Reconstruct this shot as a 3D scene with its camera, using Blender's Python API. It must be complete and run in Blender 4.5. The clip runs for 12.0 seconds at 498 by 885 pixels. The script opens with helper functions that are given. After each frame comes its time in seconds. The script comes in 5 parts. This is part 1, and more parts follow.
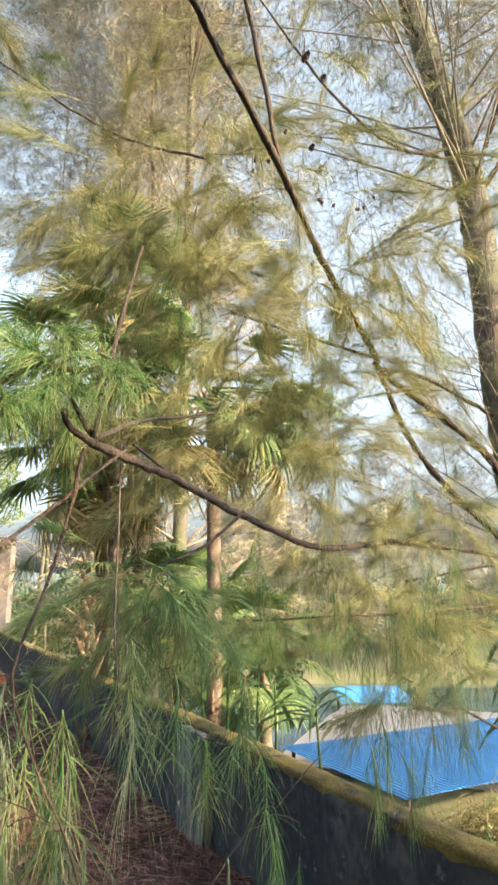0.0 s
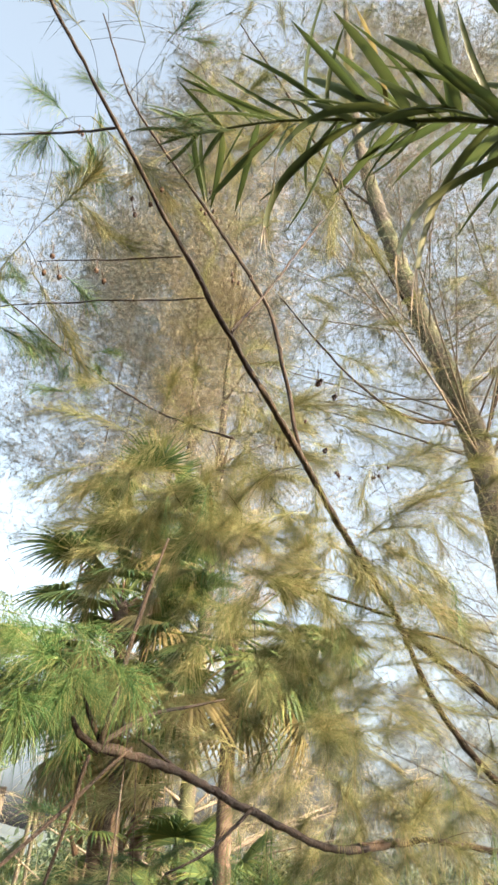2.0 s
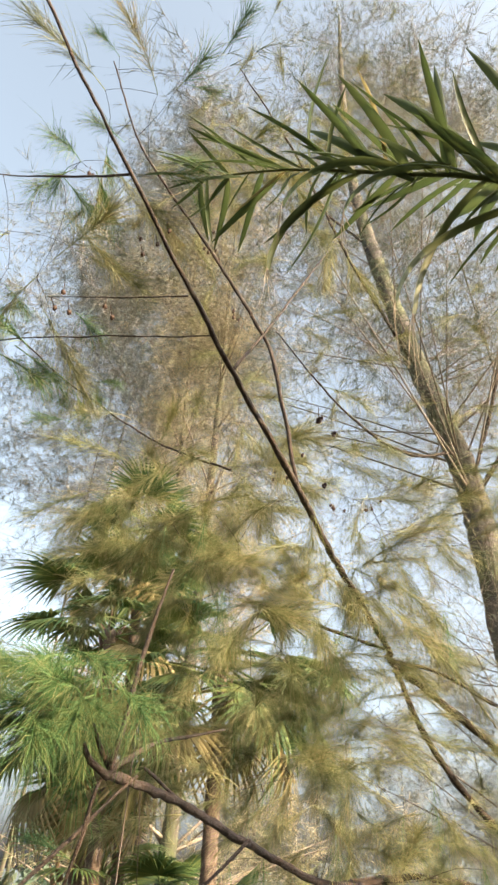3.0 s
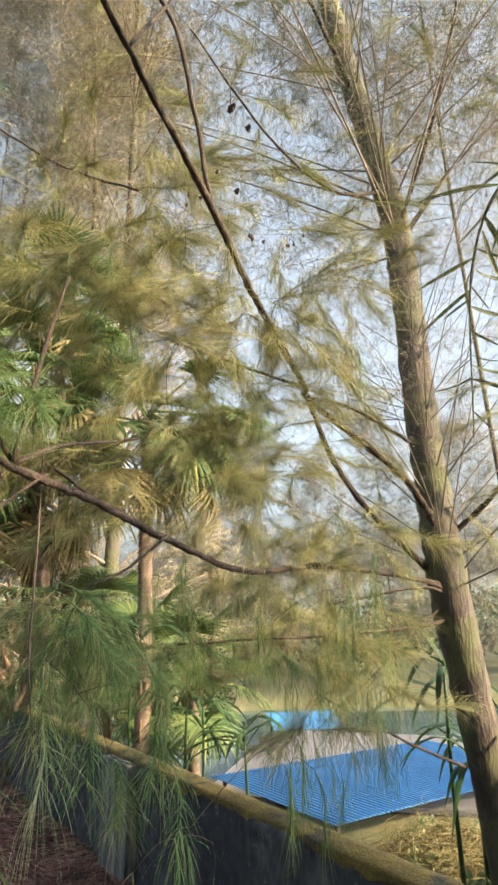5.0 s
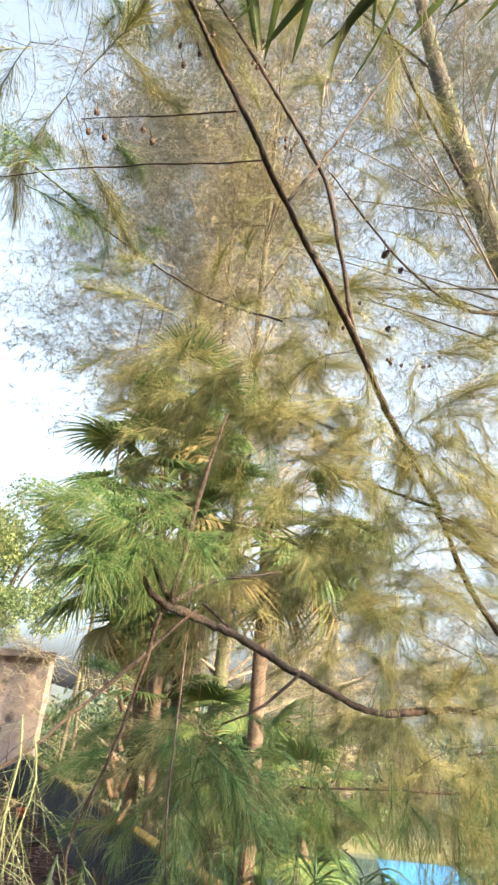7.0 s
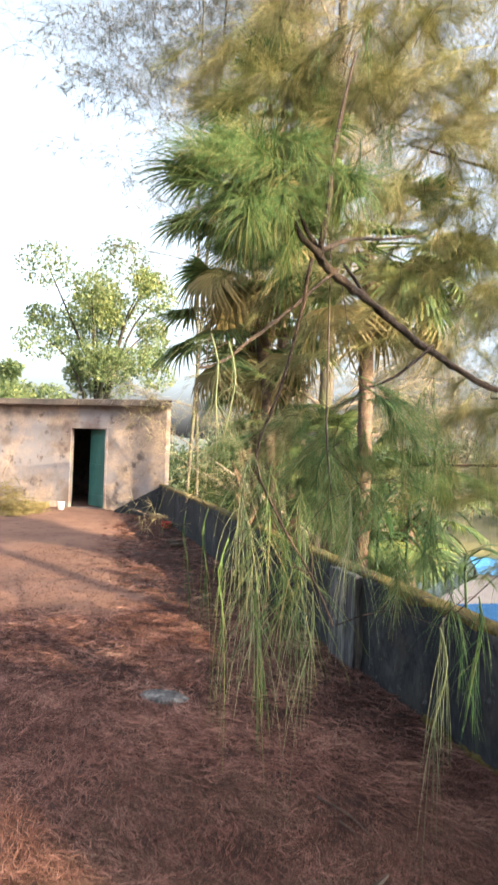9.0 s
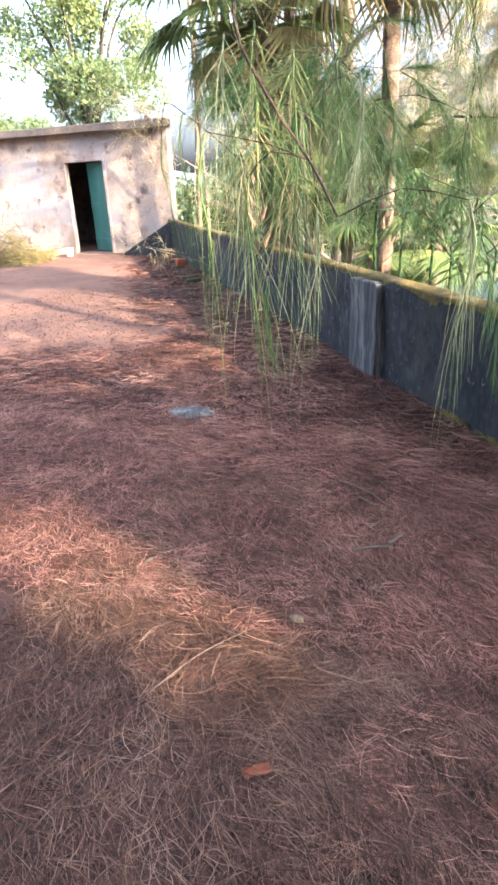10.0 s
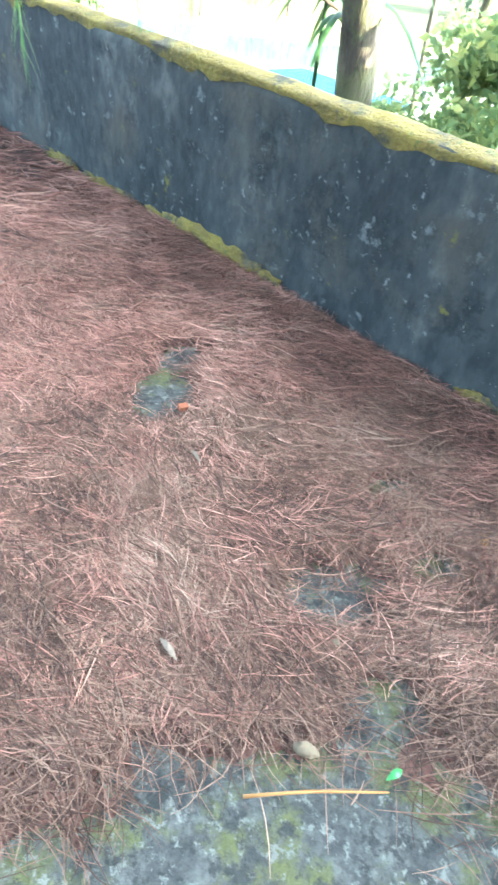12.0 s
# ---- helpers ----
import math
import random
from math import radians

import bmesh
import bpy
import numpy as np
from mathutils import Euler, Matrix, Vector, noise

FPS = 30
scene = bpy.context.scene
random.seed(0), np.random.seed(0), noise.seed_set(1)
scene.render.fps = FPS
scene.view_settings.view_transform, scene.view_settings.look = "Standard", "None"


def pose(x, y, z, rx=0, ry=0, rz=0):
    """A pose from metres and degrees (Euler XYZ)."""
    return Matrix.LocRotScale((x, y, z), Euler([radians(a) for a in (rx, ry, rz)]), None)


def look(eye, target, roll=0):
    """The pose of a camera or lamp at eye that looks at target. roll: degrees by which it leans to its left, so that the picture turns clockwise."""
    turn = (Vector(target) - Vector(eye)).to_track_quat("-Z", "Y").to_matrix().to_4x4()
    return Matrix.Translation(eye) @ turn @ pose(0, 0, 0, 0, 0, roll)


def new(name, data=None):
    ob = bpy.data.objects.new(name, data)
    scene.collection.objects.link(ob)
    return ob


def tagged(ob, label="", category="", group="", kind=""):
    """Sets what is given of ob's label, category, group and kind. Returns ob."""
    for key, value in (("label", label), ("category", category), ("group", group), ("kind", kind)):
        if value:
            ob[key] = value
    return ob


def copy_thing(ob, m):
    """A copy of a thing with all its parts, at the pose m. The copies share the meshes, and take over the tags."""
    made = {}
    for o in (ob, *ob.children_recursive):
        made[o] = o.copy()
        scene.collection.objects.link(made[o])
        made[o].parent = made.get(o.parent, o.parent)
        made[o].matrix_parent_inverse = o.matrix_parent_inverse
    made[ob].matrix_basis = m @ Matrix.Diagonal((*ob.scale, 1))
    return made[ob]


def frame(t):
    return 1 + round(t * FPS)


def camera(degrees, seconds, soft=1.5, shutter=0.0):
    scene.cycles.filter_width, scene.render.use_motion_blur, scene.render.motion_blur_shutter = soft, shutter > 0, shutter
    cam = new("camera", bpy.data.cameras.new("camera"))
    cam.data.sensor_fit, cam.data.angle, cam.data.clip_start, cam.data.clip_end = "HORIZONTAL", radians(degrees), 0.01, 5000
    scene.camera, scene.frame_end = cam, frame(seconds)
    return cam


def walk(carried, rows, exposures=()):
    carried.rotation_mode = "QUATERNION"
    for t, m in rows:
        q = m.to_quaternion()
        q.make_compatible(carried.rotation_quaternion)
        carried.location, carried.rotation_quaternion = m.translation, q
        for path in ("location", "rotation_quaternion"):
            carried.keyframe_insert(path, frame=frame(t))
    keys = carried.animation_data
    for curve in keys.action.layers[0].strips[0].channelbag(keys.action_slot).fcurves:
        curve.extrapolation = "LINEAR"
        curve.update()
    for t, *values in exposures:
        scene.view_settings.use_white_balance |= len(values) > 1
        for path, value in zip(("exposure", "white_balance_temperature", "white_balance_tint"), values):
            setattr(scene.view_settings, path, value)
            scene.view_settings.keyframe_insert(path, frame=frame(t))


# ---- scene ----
cam = camera(44.7, 12.0, soft=2.7, shutter=0.12)
PATH = [
    (0, (0.256, 0.172, 1.693), (0.113, 2.116, 2.142), -0.5),
    (0.5, (0.273, 0.145, 1.725), (0.144, 2.021, 2.407), 2.7),
    (1, (0.289, 0.131, 1.738), (0.173, 1.972, 2.511), 2.0),
    (1.5, (0.288, 0.097, 1.758), (0.117, 1.889, 2.63), 2.7),
    (2, (0.286, 0.055, 1.78), (0.076, 1.695, 2.906), 3.0),
    (2.5, (0.27, -0.014, 1.76), (0.09, 1.572, 2.965), 3.3),
    (3, (0.256, -0.001, 1.761), (0.084, 1.588, 2.963), 3.4),
    (3.5, (0.264, 0.028, 1.746), (0.214, 1.723, 2.807), 2.9),
    (3.7, (0.269, 0.041, 1.736), (0.264, 1.787, 2.711), 2.5),
    (5.3, (0.297, 0.149, 1.671), (0.337, 2.101, 2.107), -1.7),
    (5.5, (0.28, 0.168, 1.664), (0.221, 2.127, 2.063), -2.2),
    (6, (0.267, 0.173, 1.704), (-0.01, 2.08, 2.239), 0.1),
    (6.5, (0.27, 0.113, 1.755), (-0.056, 1.928, 2.528), 4.0),
    (7, (0.219, 0.107, 1.757), (-0.095, 1.902, 2.582), 5.3),
    (7.5, (0.173, 0.079, 1.75), (-0.306, 1.862, 2.518), 4.8),
    (7.7, (0.157, 0.062, 1.761), (-0.373, 1.841, 2.505), 5.4),
    (9.3, (0.134, 0.124, 1.496), (-0.491, 2.003, 1.215), 0.3),
    (9.5, (0.133, 0.184, 1.44), (-0.536, 2.003, 0.949), -1.1),
    (10, (0.145, 0.208, 1.38), (-0.466, 1.942, 0.592), -2.8),
    (10.5, (0.181, 0.23, 1.31), (-0.174, 1.957, 0.365), -1.5),
    (11, (0.244, 0.236, 1.277), (0.117, 1.904, 0.181), -0.1),
    (11.5, (0.304, 0.241, 1.236), (0.382, 1.809, -0.003), 3.7),
    (12, (0.409, 0.228, 1.202), (0.835, 1.659, -0.129), 9.0),
]
walk(cam, [(t, look(eye, target, roll)) for t, eye, target, roll in PATH],
     [(0, 2.05, 6250, 8), (1.5, 1.95, 6300, 9), (2.5, 1.85, 6450, 8), (3.5, 1.7, 6400, 10), (5.3, 1.75, 6350, 9), (6, 1.95, 6350, 9), (7.5, 2.1, 6400, 8), (9.3, 2.0, 6450, 12), (9.6, 2.15, 6300, 12), (10.1, 2.9, 5600, 15), (10.6, 3.5, 5350, 15), (11, 4.1, 5100, 11), (11.5, 4.18, 5150, 2), (12, 4.5, 5300, -6)])

# ---------------------------------------------------------------- light
SUN = Vector((0.90, -0.44, 0.42)).normalized()
world = bpy.data.worlds.new("sky")
scene.world = world
world.use_nodes = True
wn = world.node_tree.nodes
sky = wn.new("ShaderNodeTexSky")
sky.sky_type, sky.sun_disc = "NISHITA", False
sky.sun_elevation, sky.sun_rotation = math.asin(SUN.z), math.atan2(SUN.x, SUN.y)
sky.air_density, sky.dust_density, sky.ozone_density = 0.8, 8.0, 1.2
wn["Background"].inputs["Strength"].default_value = 0.15
pale = wn.new("ShaderNodeHueSaturation")
pale.inputs["Saturation"].default_value, pale.inputs["Value"].default_value = 0.54, 1.30
pale.inputs["Hue"].default_value = 0.478
world.node_tree.links.new(sky.outputs["Color"], pale.inputs["Color"])
world.node_tree.links.new(pale.outputs["Color"], wn["Background"].inputs["Color"])
lamp = bpy.data.lights.new("sun", "SUN")
lamp.energy, lamp.angle, lamp.color = 5.0, radians(0.6), (1.0, 0.75, 0.44)
sun = new("sun", lamp)
sun.matrix_world = look(SUN * 60, (0, 0, 0))

# ---------------------------------------------------------------- materials


def nodes_of(name):
    m = bpy.data.materials.new(name)
    m.use_nodes = True
    t = m.node_tree
    return m, t, t.nodes, t.links, t.nodes["Principled BSDF"]


def ramp(n, stops):
    r = n.new("ShaderNodeValToRGB")
    el = r.color_ramp.elements
    while len(el) < len(stops):
        el.new(0.5)
    for e, (p, c) in zip(el, stops):
        e.position, e.color = p, (*c, 1)
    return r


def surface(name, stops, scale=6.0, rough=0.85, bump=0.3, fine=60.0, stretch=(1, 1, 1), metal=0.0, spots=None, spread=0.0):
    """Stone, soil, bark, paint: broad stains and fine grain, with relief; spots = (scale, from, to, colour)."""
    m, t, n, l, p = nodes_of(name)
    co, mp = n.new("ShaderNodeTexCoord"), n.new("ShaderNodeMapping")
    mp.inputs["Scale"].default_value = stretch
    l.new(co.outputs["Object"], mp.inputs["Vector"])
    a, b = n.new("ShaderNodeTexNoise"), n.new("ShaderNodeTexNoise")
    a.inputs["Scale"].default_value, a.inputs["Detail"].default_value, a.inputs["Roughness"].default_value = scale, 8, 0.65
    b.inputs["Scale"].default_value, b.inputs["Detail"].default_value = fine, 5
    for x in (a, b):
        l.new(mp.outputs["Vector"], x.inputs["Vector"])
    mix = n.new("ShaderNodeMath")
    mix.operation = "MULTIPLY_ADD"
    l.new(b.outputs["Fac"], mix.inputs[0])
    mix.inputs[1].default_value = 0.45
    off = n.new("ShaderNodeMath")
    off.operation = "SUBTRACT"
    l.new(a.outputs["Fac"], off.inputs[0])
    off.inputs[1].default_value = 0.22
    l.new(off.outputs[0], mix.inputs[2])
    fac = mix.outputs[0]
    if spread:
        oi, ad = n.new("ShaderNodeObjectInfo"), n.new("ShaderNodeMath")
        ad.operation = "MULTIPLY_ADD"
        l.new(oi.outputs["Random"], ad.inputs[0])
        ad.inputs[1].default_value = spread
        l.new(fac, ad.inputs[2])
        fac = ad.outputs[0]
    r = ramp(n, stops)
    l.new(fac, r.inputs["Fac"])
    colour = r.outputs["Color"]
    for sc, lo, hi, c in spots or ():
        s = n.new("ShaderNodeTexNoise")
        s.inputs["Scale"].default_value, s.inputs["Detail"].default_value, s.inputs["Roughness"].default_value = sc, 7, 0.7
        l.new(co.outputs["Object"], s.inputs["Vector"])
        rr = ramp(n, [(lo, (0, 0, 0)), (hi, (1, 1, 1))])
        l.new(s.outputs["Fac"], rr.inputs["Fac"])
        mx = n.new("ShaderNodeMix")
        mx.data_type = "RGBA"
        l.new(rr.outputs["Color"], mx.inputs["Factor"])
        l.new(colour, mx.inputs["A"])
        mx.inputs["B"].default_value = (*c, 1)
        colour = mx.outputs["Result"]
    l.new(colour, p.inputs["Base Color"])
    p.inputs["Roughness"].default_value, p.inputs["Metallic"].default_value = rough, metal
    if bump:
        bp = n.new("ShaderNodeBump")
        bp.inputs["Strength"].default_value, bp.inputs["Distance"].default_value = bump, 0.02
        l.new(mix.outputs[0], bp.inputs["Height"])
        l.new(bp.outputs["Normal"], p.inputs["Normal"])
    return m


def leafy(name, stops, through_light=0.35, rough=0.55, scale=7.0):
    """Leaves and needles: each one its own tint, patches of tint over the crown, light shining through."""
    m, t, n, l, p = nodes_of(name)
    g, co, ns = n.new("ShaderNodeNewGeometry"), n.new("ShaderNodeTexCoord"), n.new("ShaderNodeTexNoise")
    ns.inputs["Scale"].default_value, ns.inputs["Detail"].default_value = scale, 3
    l.new(co.outputs["Object"], ns.inputs["Vector"])
    ma = n.new("ShaderNodeMath")
    ma.operation = "MULTIPLY_ADD"
    l.new(g.outputs["Random Per Island"], ma.inputs[0])
    ma.inputs[1].default_value = 0.7
    sb = n.new("ShaderNodeMath")
    sb.operation = "SUBTRACT"
    l.new(ns.outputs["Fac"], sb.inputs[0])
    sb.inputs[1].default_value = 0.35
    l.new(sb.outputs[0], ma.inputs[2])
    r = ramp(n, stops)
    l.new(ma.outputs[0], r.inputs["Fac"])
    l.new(r.outputs["Color"], p.inputs["Base Color"])
    p.inputs["Roughness"].default_value, p.inputs["Specular IOR Level"].default_value = rough, 0.25
    tr, mx = n.new("ShaderNodeBsdfTranslucent"), n.new("ShaderNodeMixShader")
    l.new(r.outputs["Color"], tr.inputs["Color"])
    mx.inputs[0].default_value = through_light
    l.new(p.outputs[0], mx.inputs[1])
    l.new(tr.outputs[0], mx.inputs[2])
    l.new(mx.outputs[0], n["Material Output"].inputs["Surface"])
    return m


M_BARK = surface("casuarina bark", [(0.2, (0.014, 0.011, 0.010)), (0.5, (0.050, 0.040, 0.032)), (0.8, (0.120, 0.098, 0.074))], 9, 0.9, 1.0, 70, (1, 1, 0.25),
                 spots=[(2.6, 0.46, 0.62, (0.075, 0.084, 0.034))])
M_TWIG = surface("twig bark", [(0.2, (0.009, 0.006, 0.004)), (0.5, (0.030, 0.019, 0.012)), (0.8, (0.080, 0.048, 0.030))], 22, 0.9, 0.8, 120)
# Yellower, paler copy of the green needles: sunlight put into the colour.
M_GOLD = leafy("sunlit-toned needles", [(0.0, (0.125, 0.165, 0.065)), (0.35, (0.250, 0.275, 0.120)), (0.7, (0.405, 0.390, 0.190)), (1.0, (0.500, 0.400, 0.240))], 0.5)
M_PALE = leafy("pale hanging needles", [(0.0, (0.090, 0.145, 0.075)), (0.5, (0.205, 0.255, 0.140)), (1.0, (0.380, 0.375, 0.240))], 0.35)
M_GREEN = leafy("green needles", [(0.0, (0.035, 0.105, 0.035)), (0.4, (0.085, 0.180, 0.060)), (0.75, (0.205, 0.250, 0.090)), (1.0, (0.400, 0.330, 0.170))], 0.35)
M_FAN = leafy("fan palm leaf", [(0.0, (0.036, 0.085, 0.034)), (0.5, (0.120, 0.175, 0.060)), (1.0, (0.300, 0.290, 0.090))], 0.42, 0.65, 1.5)
M_FANDRY = leafy("dry fan leaf", [(0.0, (0.115, 0.095, 0.040)), (0.5, (0.235, 0.195, 0.080)), (1.0, (0.340, 0.270, 0.140))], 0.4, 0.6, 1.5)
M_FEATHER = leafy("feather palm leaf", [(0.0, (0.012, 0.026, 0.010)), (0.5, (0.044, 0.064, 0.020)), (0.88, (0.115, 0.112, 0.036)), (1.0, (0.230, 0.175, 0.085))], 0.4, 0.5, 1.2)
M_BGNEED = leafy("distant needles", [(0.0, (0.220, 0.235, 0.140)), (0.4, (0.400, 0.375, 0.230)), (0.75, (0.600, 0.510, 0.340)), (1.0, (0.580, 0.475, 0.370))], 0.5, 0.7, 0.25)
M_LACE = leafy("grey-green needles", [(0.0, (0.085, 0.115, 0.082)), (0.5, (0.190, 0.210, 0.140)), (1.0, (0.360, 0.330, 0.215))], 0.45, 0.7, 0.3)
# Paler, bluer copy of the grey-green needles: distance haze in the colour.
M_HAZELACE = leafy("hazed far grey-green needles", [(0.0, (0.095, 0.125, 0.110)), (0.5, (0.210, 0.230, 0.195)), (1.0, (0.400, 0.350, 0.260))], 0.45, 0.8, 0.2)
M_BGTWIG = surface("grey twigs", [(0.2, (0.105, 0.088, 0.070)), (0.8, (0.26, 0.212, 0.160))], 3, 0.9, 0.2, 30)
M_SHRUB = leafy("shrub leaf", [(0.0, (0.012, 0.028, 0.009)), (0.5, (0.031, 0.053, 0.014)), (1.0, (0.074, 0.093, 0.031))], 0.25, 0.75, 2)
M_STRAP = leafy("strap leaf", [(0.0, (0.013, 0.033, 0.013)), (0.6, (0.033, 0.072, 0.026)), (1.0, (0.091, 0.130, 0.039))], 0.25, 0.35, 2)
M_BROAD = leafy("broad leaf", [(0.0, (0.085, 0.145, 0.070)), (0.5, (0.200, 0.265, 0.115)), (1.0, (0.380, 0.400, 0.160))], 0.5, 0.6, 0.3)
# Greyed, bluish leaf tint that paints in the haze over the far bank.
M_WOODS = leafy("far woods", [(0.0, (0.036, 0.060, 0.045)), (0.5, (0.066, 0.099, 0.069)), (1.0, (0.114, 0.144, 0.090))], 0.2, 0.8, 0.05)
M_PALMBARK = surface("palm bark", [(0.2, (0.034, 0.024, 0.018)), (0.5, (0.110, 0.078, 0.055)), (0.8, (0.220, 0.160, 0.115))], 5, 0.9, 0.8, 40, (1, 1, 3))
M_FIBRE = surface("leaf-base fibre", [(0.2, (0.040, 0.026, 0.017)), (0.5, (0.130, 0.080, 0.050)), (0.8, (0.210, 0.170, 0.120))], 12, 0.95, 0.8, 60, (3, 3, 0.6))
M_DRYTIP = leafy("withered tip", [(0.0, (0.10, 0.08, 0.05)), (0.6, (0.19, 0.155, 0.10)), (1.0, (0.30, 0.25, 0.18))], 0.3, 0.7, 2)
M_CONE = surface("seed cone", [(0.2, (0.025, 0.015, 0.010)), (0.8, (0.090, 0.050, 0.030))], 30, 0.9, 0.5, 120)
M_WALL = surface("stained parapet", [(0.25, (0.005, 0.006, 0.008)), (0.42, (0.013, 0.017, 0.021)), (0.58, (0.030, 0.034, 0.037)), (0.75, (0.085, 0.086, 0.082))], 2.6, 0.9, 0.9, 20, (1, 1, 0.6),
                 spots=[(5.5, 0.52, 0.62, (0.006, 0.009, 0.012)), (11.0, 0.60, 0.67, (0.085, 0.09, 0.095)), (24.0, 0.62, 0.67, (0.11, 0.115, 0.12)), (1.6, 0.54, 0.66, (0.040, 0.038, 0.034)), (6.5, 0.64, 0.70, (0.085, 0.075, 0.012))])
M_PILASTER = surface("limewashed pilaster", [(0.3, (0.014, 0.015, 0.018)), (0.5, (0.080, 0.084, 0.090)), (0.7, (0.220, 0.220, 0.222))], 4.5, 0.9, 0.6, 25, (3.5, 3.5, 0.3))
M_MOSS = surface("yellow moss", [(0.2, (0.035, 0.027, 0.008)), (0.5, (0.099, 0.074, 0.013)), (0.8, (0.178, 0.140, 0.027))], 9, 0.95, 1.0, 80,
                 spots=[(2.2, 0.60, 0.68, (0.055, 0.046, 0.036)), (7.0, 0.54, 0.62, (0.03, 0.026, 0.02)), (22.0, 0.58, 0.66, (0.04, 0.05, 0.010))])
M_CONC = surface("lichened concrete", [(0.25, (0.006, 0.007, 0.008)), (0.48, (0.020, 0.022, 0.023)), (0.7, (0.052, 0.054, 0.053))], 14, 0.9, 1.0, 60,
                 spots=[(5.0, 0.48, 0.57, (0.040, 0.044, 0.012)), (38.0, 0.55, 0.61, (0.075, 0.078, 0.076)), (16.0, 0.52, 0.59, (0.008, 0.009, 0.010))])
# The dark specks are shade between needle clumps, put into the colour.
M_LITTER = surface("needle litter", [(0.2, (0.010, 0.005, 0.004)), (0.42, (0.034, 0.014, 0.010)), (0.62, (0.068, 0.028, 0.021)), (0.85, (0.115, 0.050, 0.037))], 5, 0.95, 1.0, 75,
                   spots=[(34.0, 0.50, 0.60, (0.009, 0.005, 0.004)), (9.0, 0.58, 0.68, (0.020, 0.010, 0.008))])
# Red earth, paler than the litter: its tone also stands in for sunlight.
M_EARTH = surface("sun-toned trodden red earth", [(0.2, (0.080, 0.040, 0.029)), (0.5, (0.150, 0.078, 0.056)), (0.8, (0.220, 0.126, 0.092))], 1.1, 0.95, 0.5, 26,
                  spots=[(3.2, 0.56, 0.66, (0.060, 0.027, 0.021)), (18.0, 0.60, 0.66, (0.036, 0.016, 0.013))])
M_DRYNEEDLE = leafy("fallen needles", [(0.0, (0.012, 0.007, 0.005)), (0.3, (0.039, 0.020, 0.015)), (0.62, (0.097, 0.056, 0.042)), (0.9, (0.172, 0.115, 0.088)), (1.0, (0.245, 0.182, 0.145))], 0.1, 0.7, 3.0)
# Lighter copy of the fallen needles: the extra brightness stands in for light.
M_LITNEEDLE = leafy("brightened red-brown fallen needles", [(0.0, (0.020, 0.009, 0.008)), (0.3, (0.076, 0.034, 0.028)), (0.62, (0.195, 0.096, 0.077)), (0.9, (0.305, 0.180, 0.144)), (1.0, (0.380, 0.260, 0.210))], 0.1, 0.7, 2.0)
# Broad grey blotches (first spot) paint in tree shade; the brown spots are stains.
M_SHADEPLASTER = surface("weathered plaster", [(0.25, (0.140, 0.113, 0.098)), (0.42, (0.245, 0.196, 0.157)), (0.6, (0.360, 0.280, 0.208)), (0.8, (0.470, 0.362, 0.256))], 1.3, 0.92, 0.5, 18, (1, 1, 1.6),
                    spots=[(0.36, 0.44, 0.56, (0.185, 0.180, 0.192)), (1.1, 0.52, 0.64, (0.150, 0.120, 0.104)), (3.1, 0.56, 0.66, (0.075, 0.060, 0.054))])
M_ROOFSLAB = surface("grey roof slab", [(0.2, (0.030, 0.027, 0.025)), (0.8, (0.150, 0.125, 0.105))], 3, 0.95, 0.6, 30)
M_TEAL = surface("teal door paint", [(0.2, (0.021, 0.091, 0.087)), (0.7, (0.052, 0.182, 0.164))], 3, 0.5, 0.15, 40, (1, 1, 0.2))
M_DARKWOOD = surface("dark wood", [(0.2, (0.02, 0.015, 0.012)), (0.8, (0.09, 0.06, 0.04))], 6, 0.8, 0.3, 50)
M_GROUND = surface("lower ground", [(0.2, (0.036, 0.039, 0.016)), (0.5, (0.085, 0.088, 0.036)), (0.8, (0.156, 0.137, 0.072))], 0.25, 0.95, 0.5, 3)
M_SAND = surface("pale earth", [(0.2, (0.060, 0.062, 0.068)), (0.8, (0.13, 0.128, 0.135))], 0.8, 0.9, 0.2, 9)
M_BLUE = surface("blue roof sheet", [(0.2, (0.012, 0.085, 0.210)), (0.6, (0.022, 0.130, 0.310)), (0.85, (0.045, 0.180, 0.380))], 0.6, 0.9, 0.1, 6)
M_BRICK = surface("red brick", [(0.2, (0.090, 0.022, 0.009)), (0.8, (0.164, 0.054, 0.021))], 14, 0.9, 0.5, 80)
M_STONE = surface("pale stone", [(0.2, (0.059, 0.044, 0.027)), (0.8, (0.109, 0.085, 0.056))], 14, 0.85, 0.4, 80)
M_STICK = surface("bleached stick", [(0.2, (0.051, 0.035, 0.026)), (0.8, (0.107, 0.084, 0.068))], 12, 0.85, 0.3, 60)
M_ORANGE = surface("orange stalk", [(0.2, (0.167, 0.071, 0.015)), (0.8, (0.231, 0.123, 0.033))], 14, 0.7, 0.2, 60)
M_LEAF = surface("fresh leaf", [(0.2, (0.011, 0.082, 0.015)), (0.8, (0.026, 0.149, 0.030))], 20, 0.45, 0.2, 90)
M_RED = surface("red plastic", [(0.2, (0.40, 0.02, 0.02)), (0.8, (0.6, 0.05, 0.04))], 5, 0.4, 0.05, 30)
M_WHITE = surface("white plastic", [(0.2, (0.6, 0.6, 0.58)), (0.8, (0.8, 0.8, 0.78))], 5, 0.4, 0.05, 30)
M_STRAW = leafy("dry straw", [(0.0, (0.090, 0.075, 0.028)), (0.6, (0.180, 0.152, 0.060)), (1.0, (0.240, 0.205, 0.100))], 0.2, 0.7, 2)
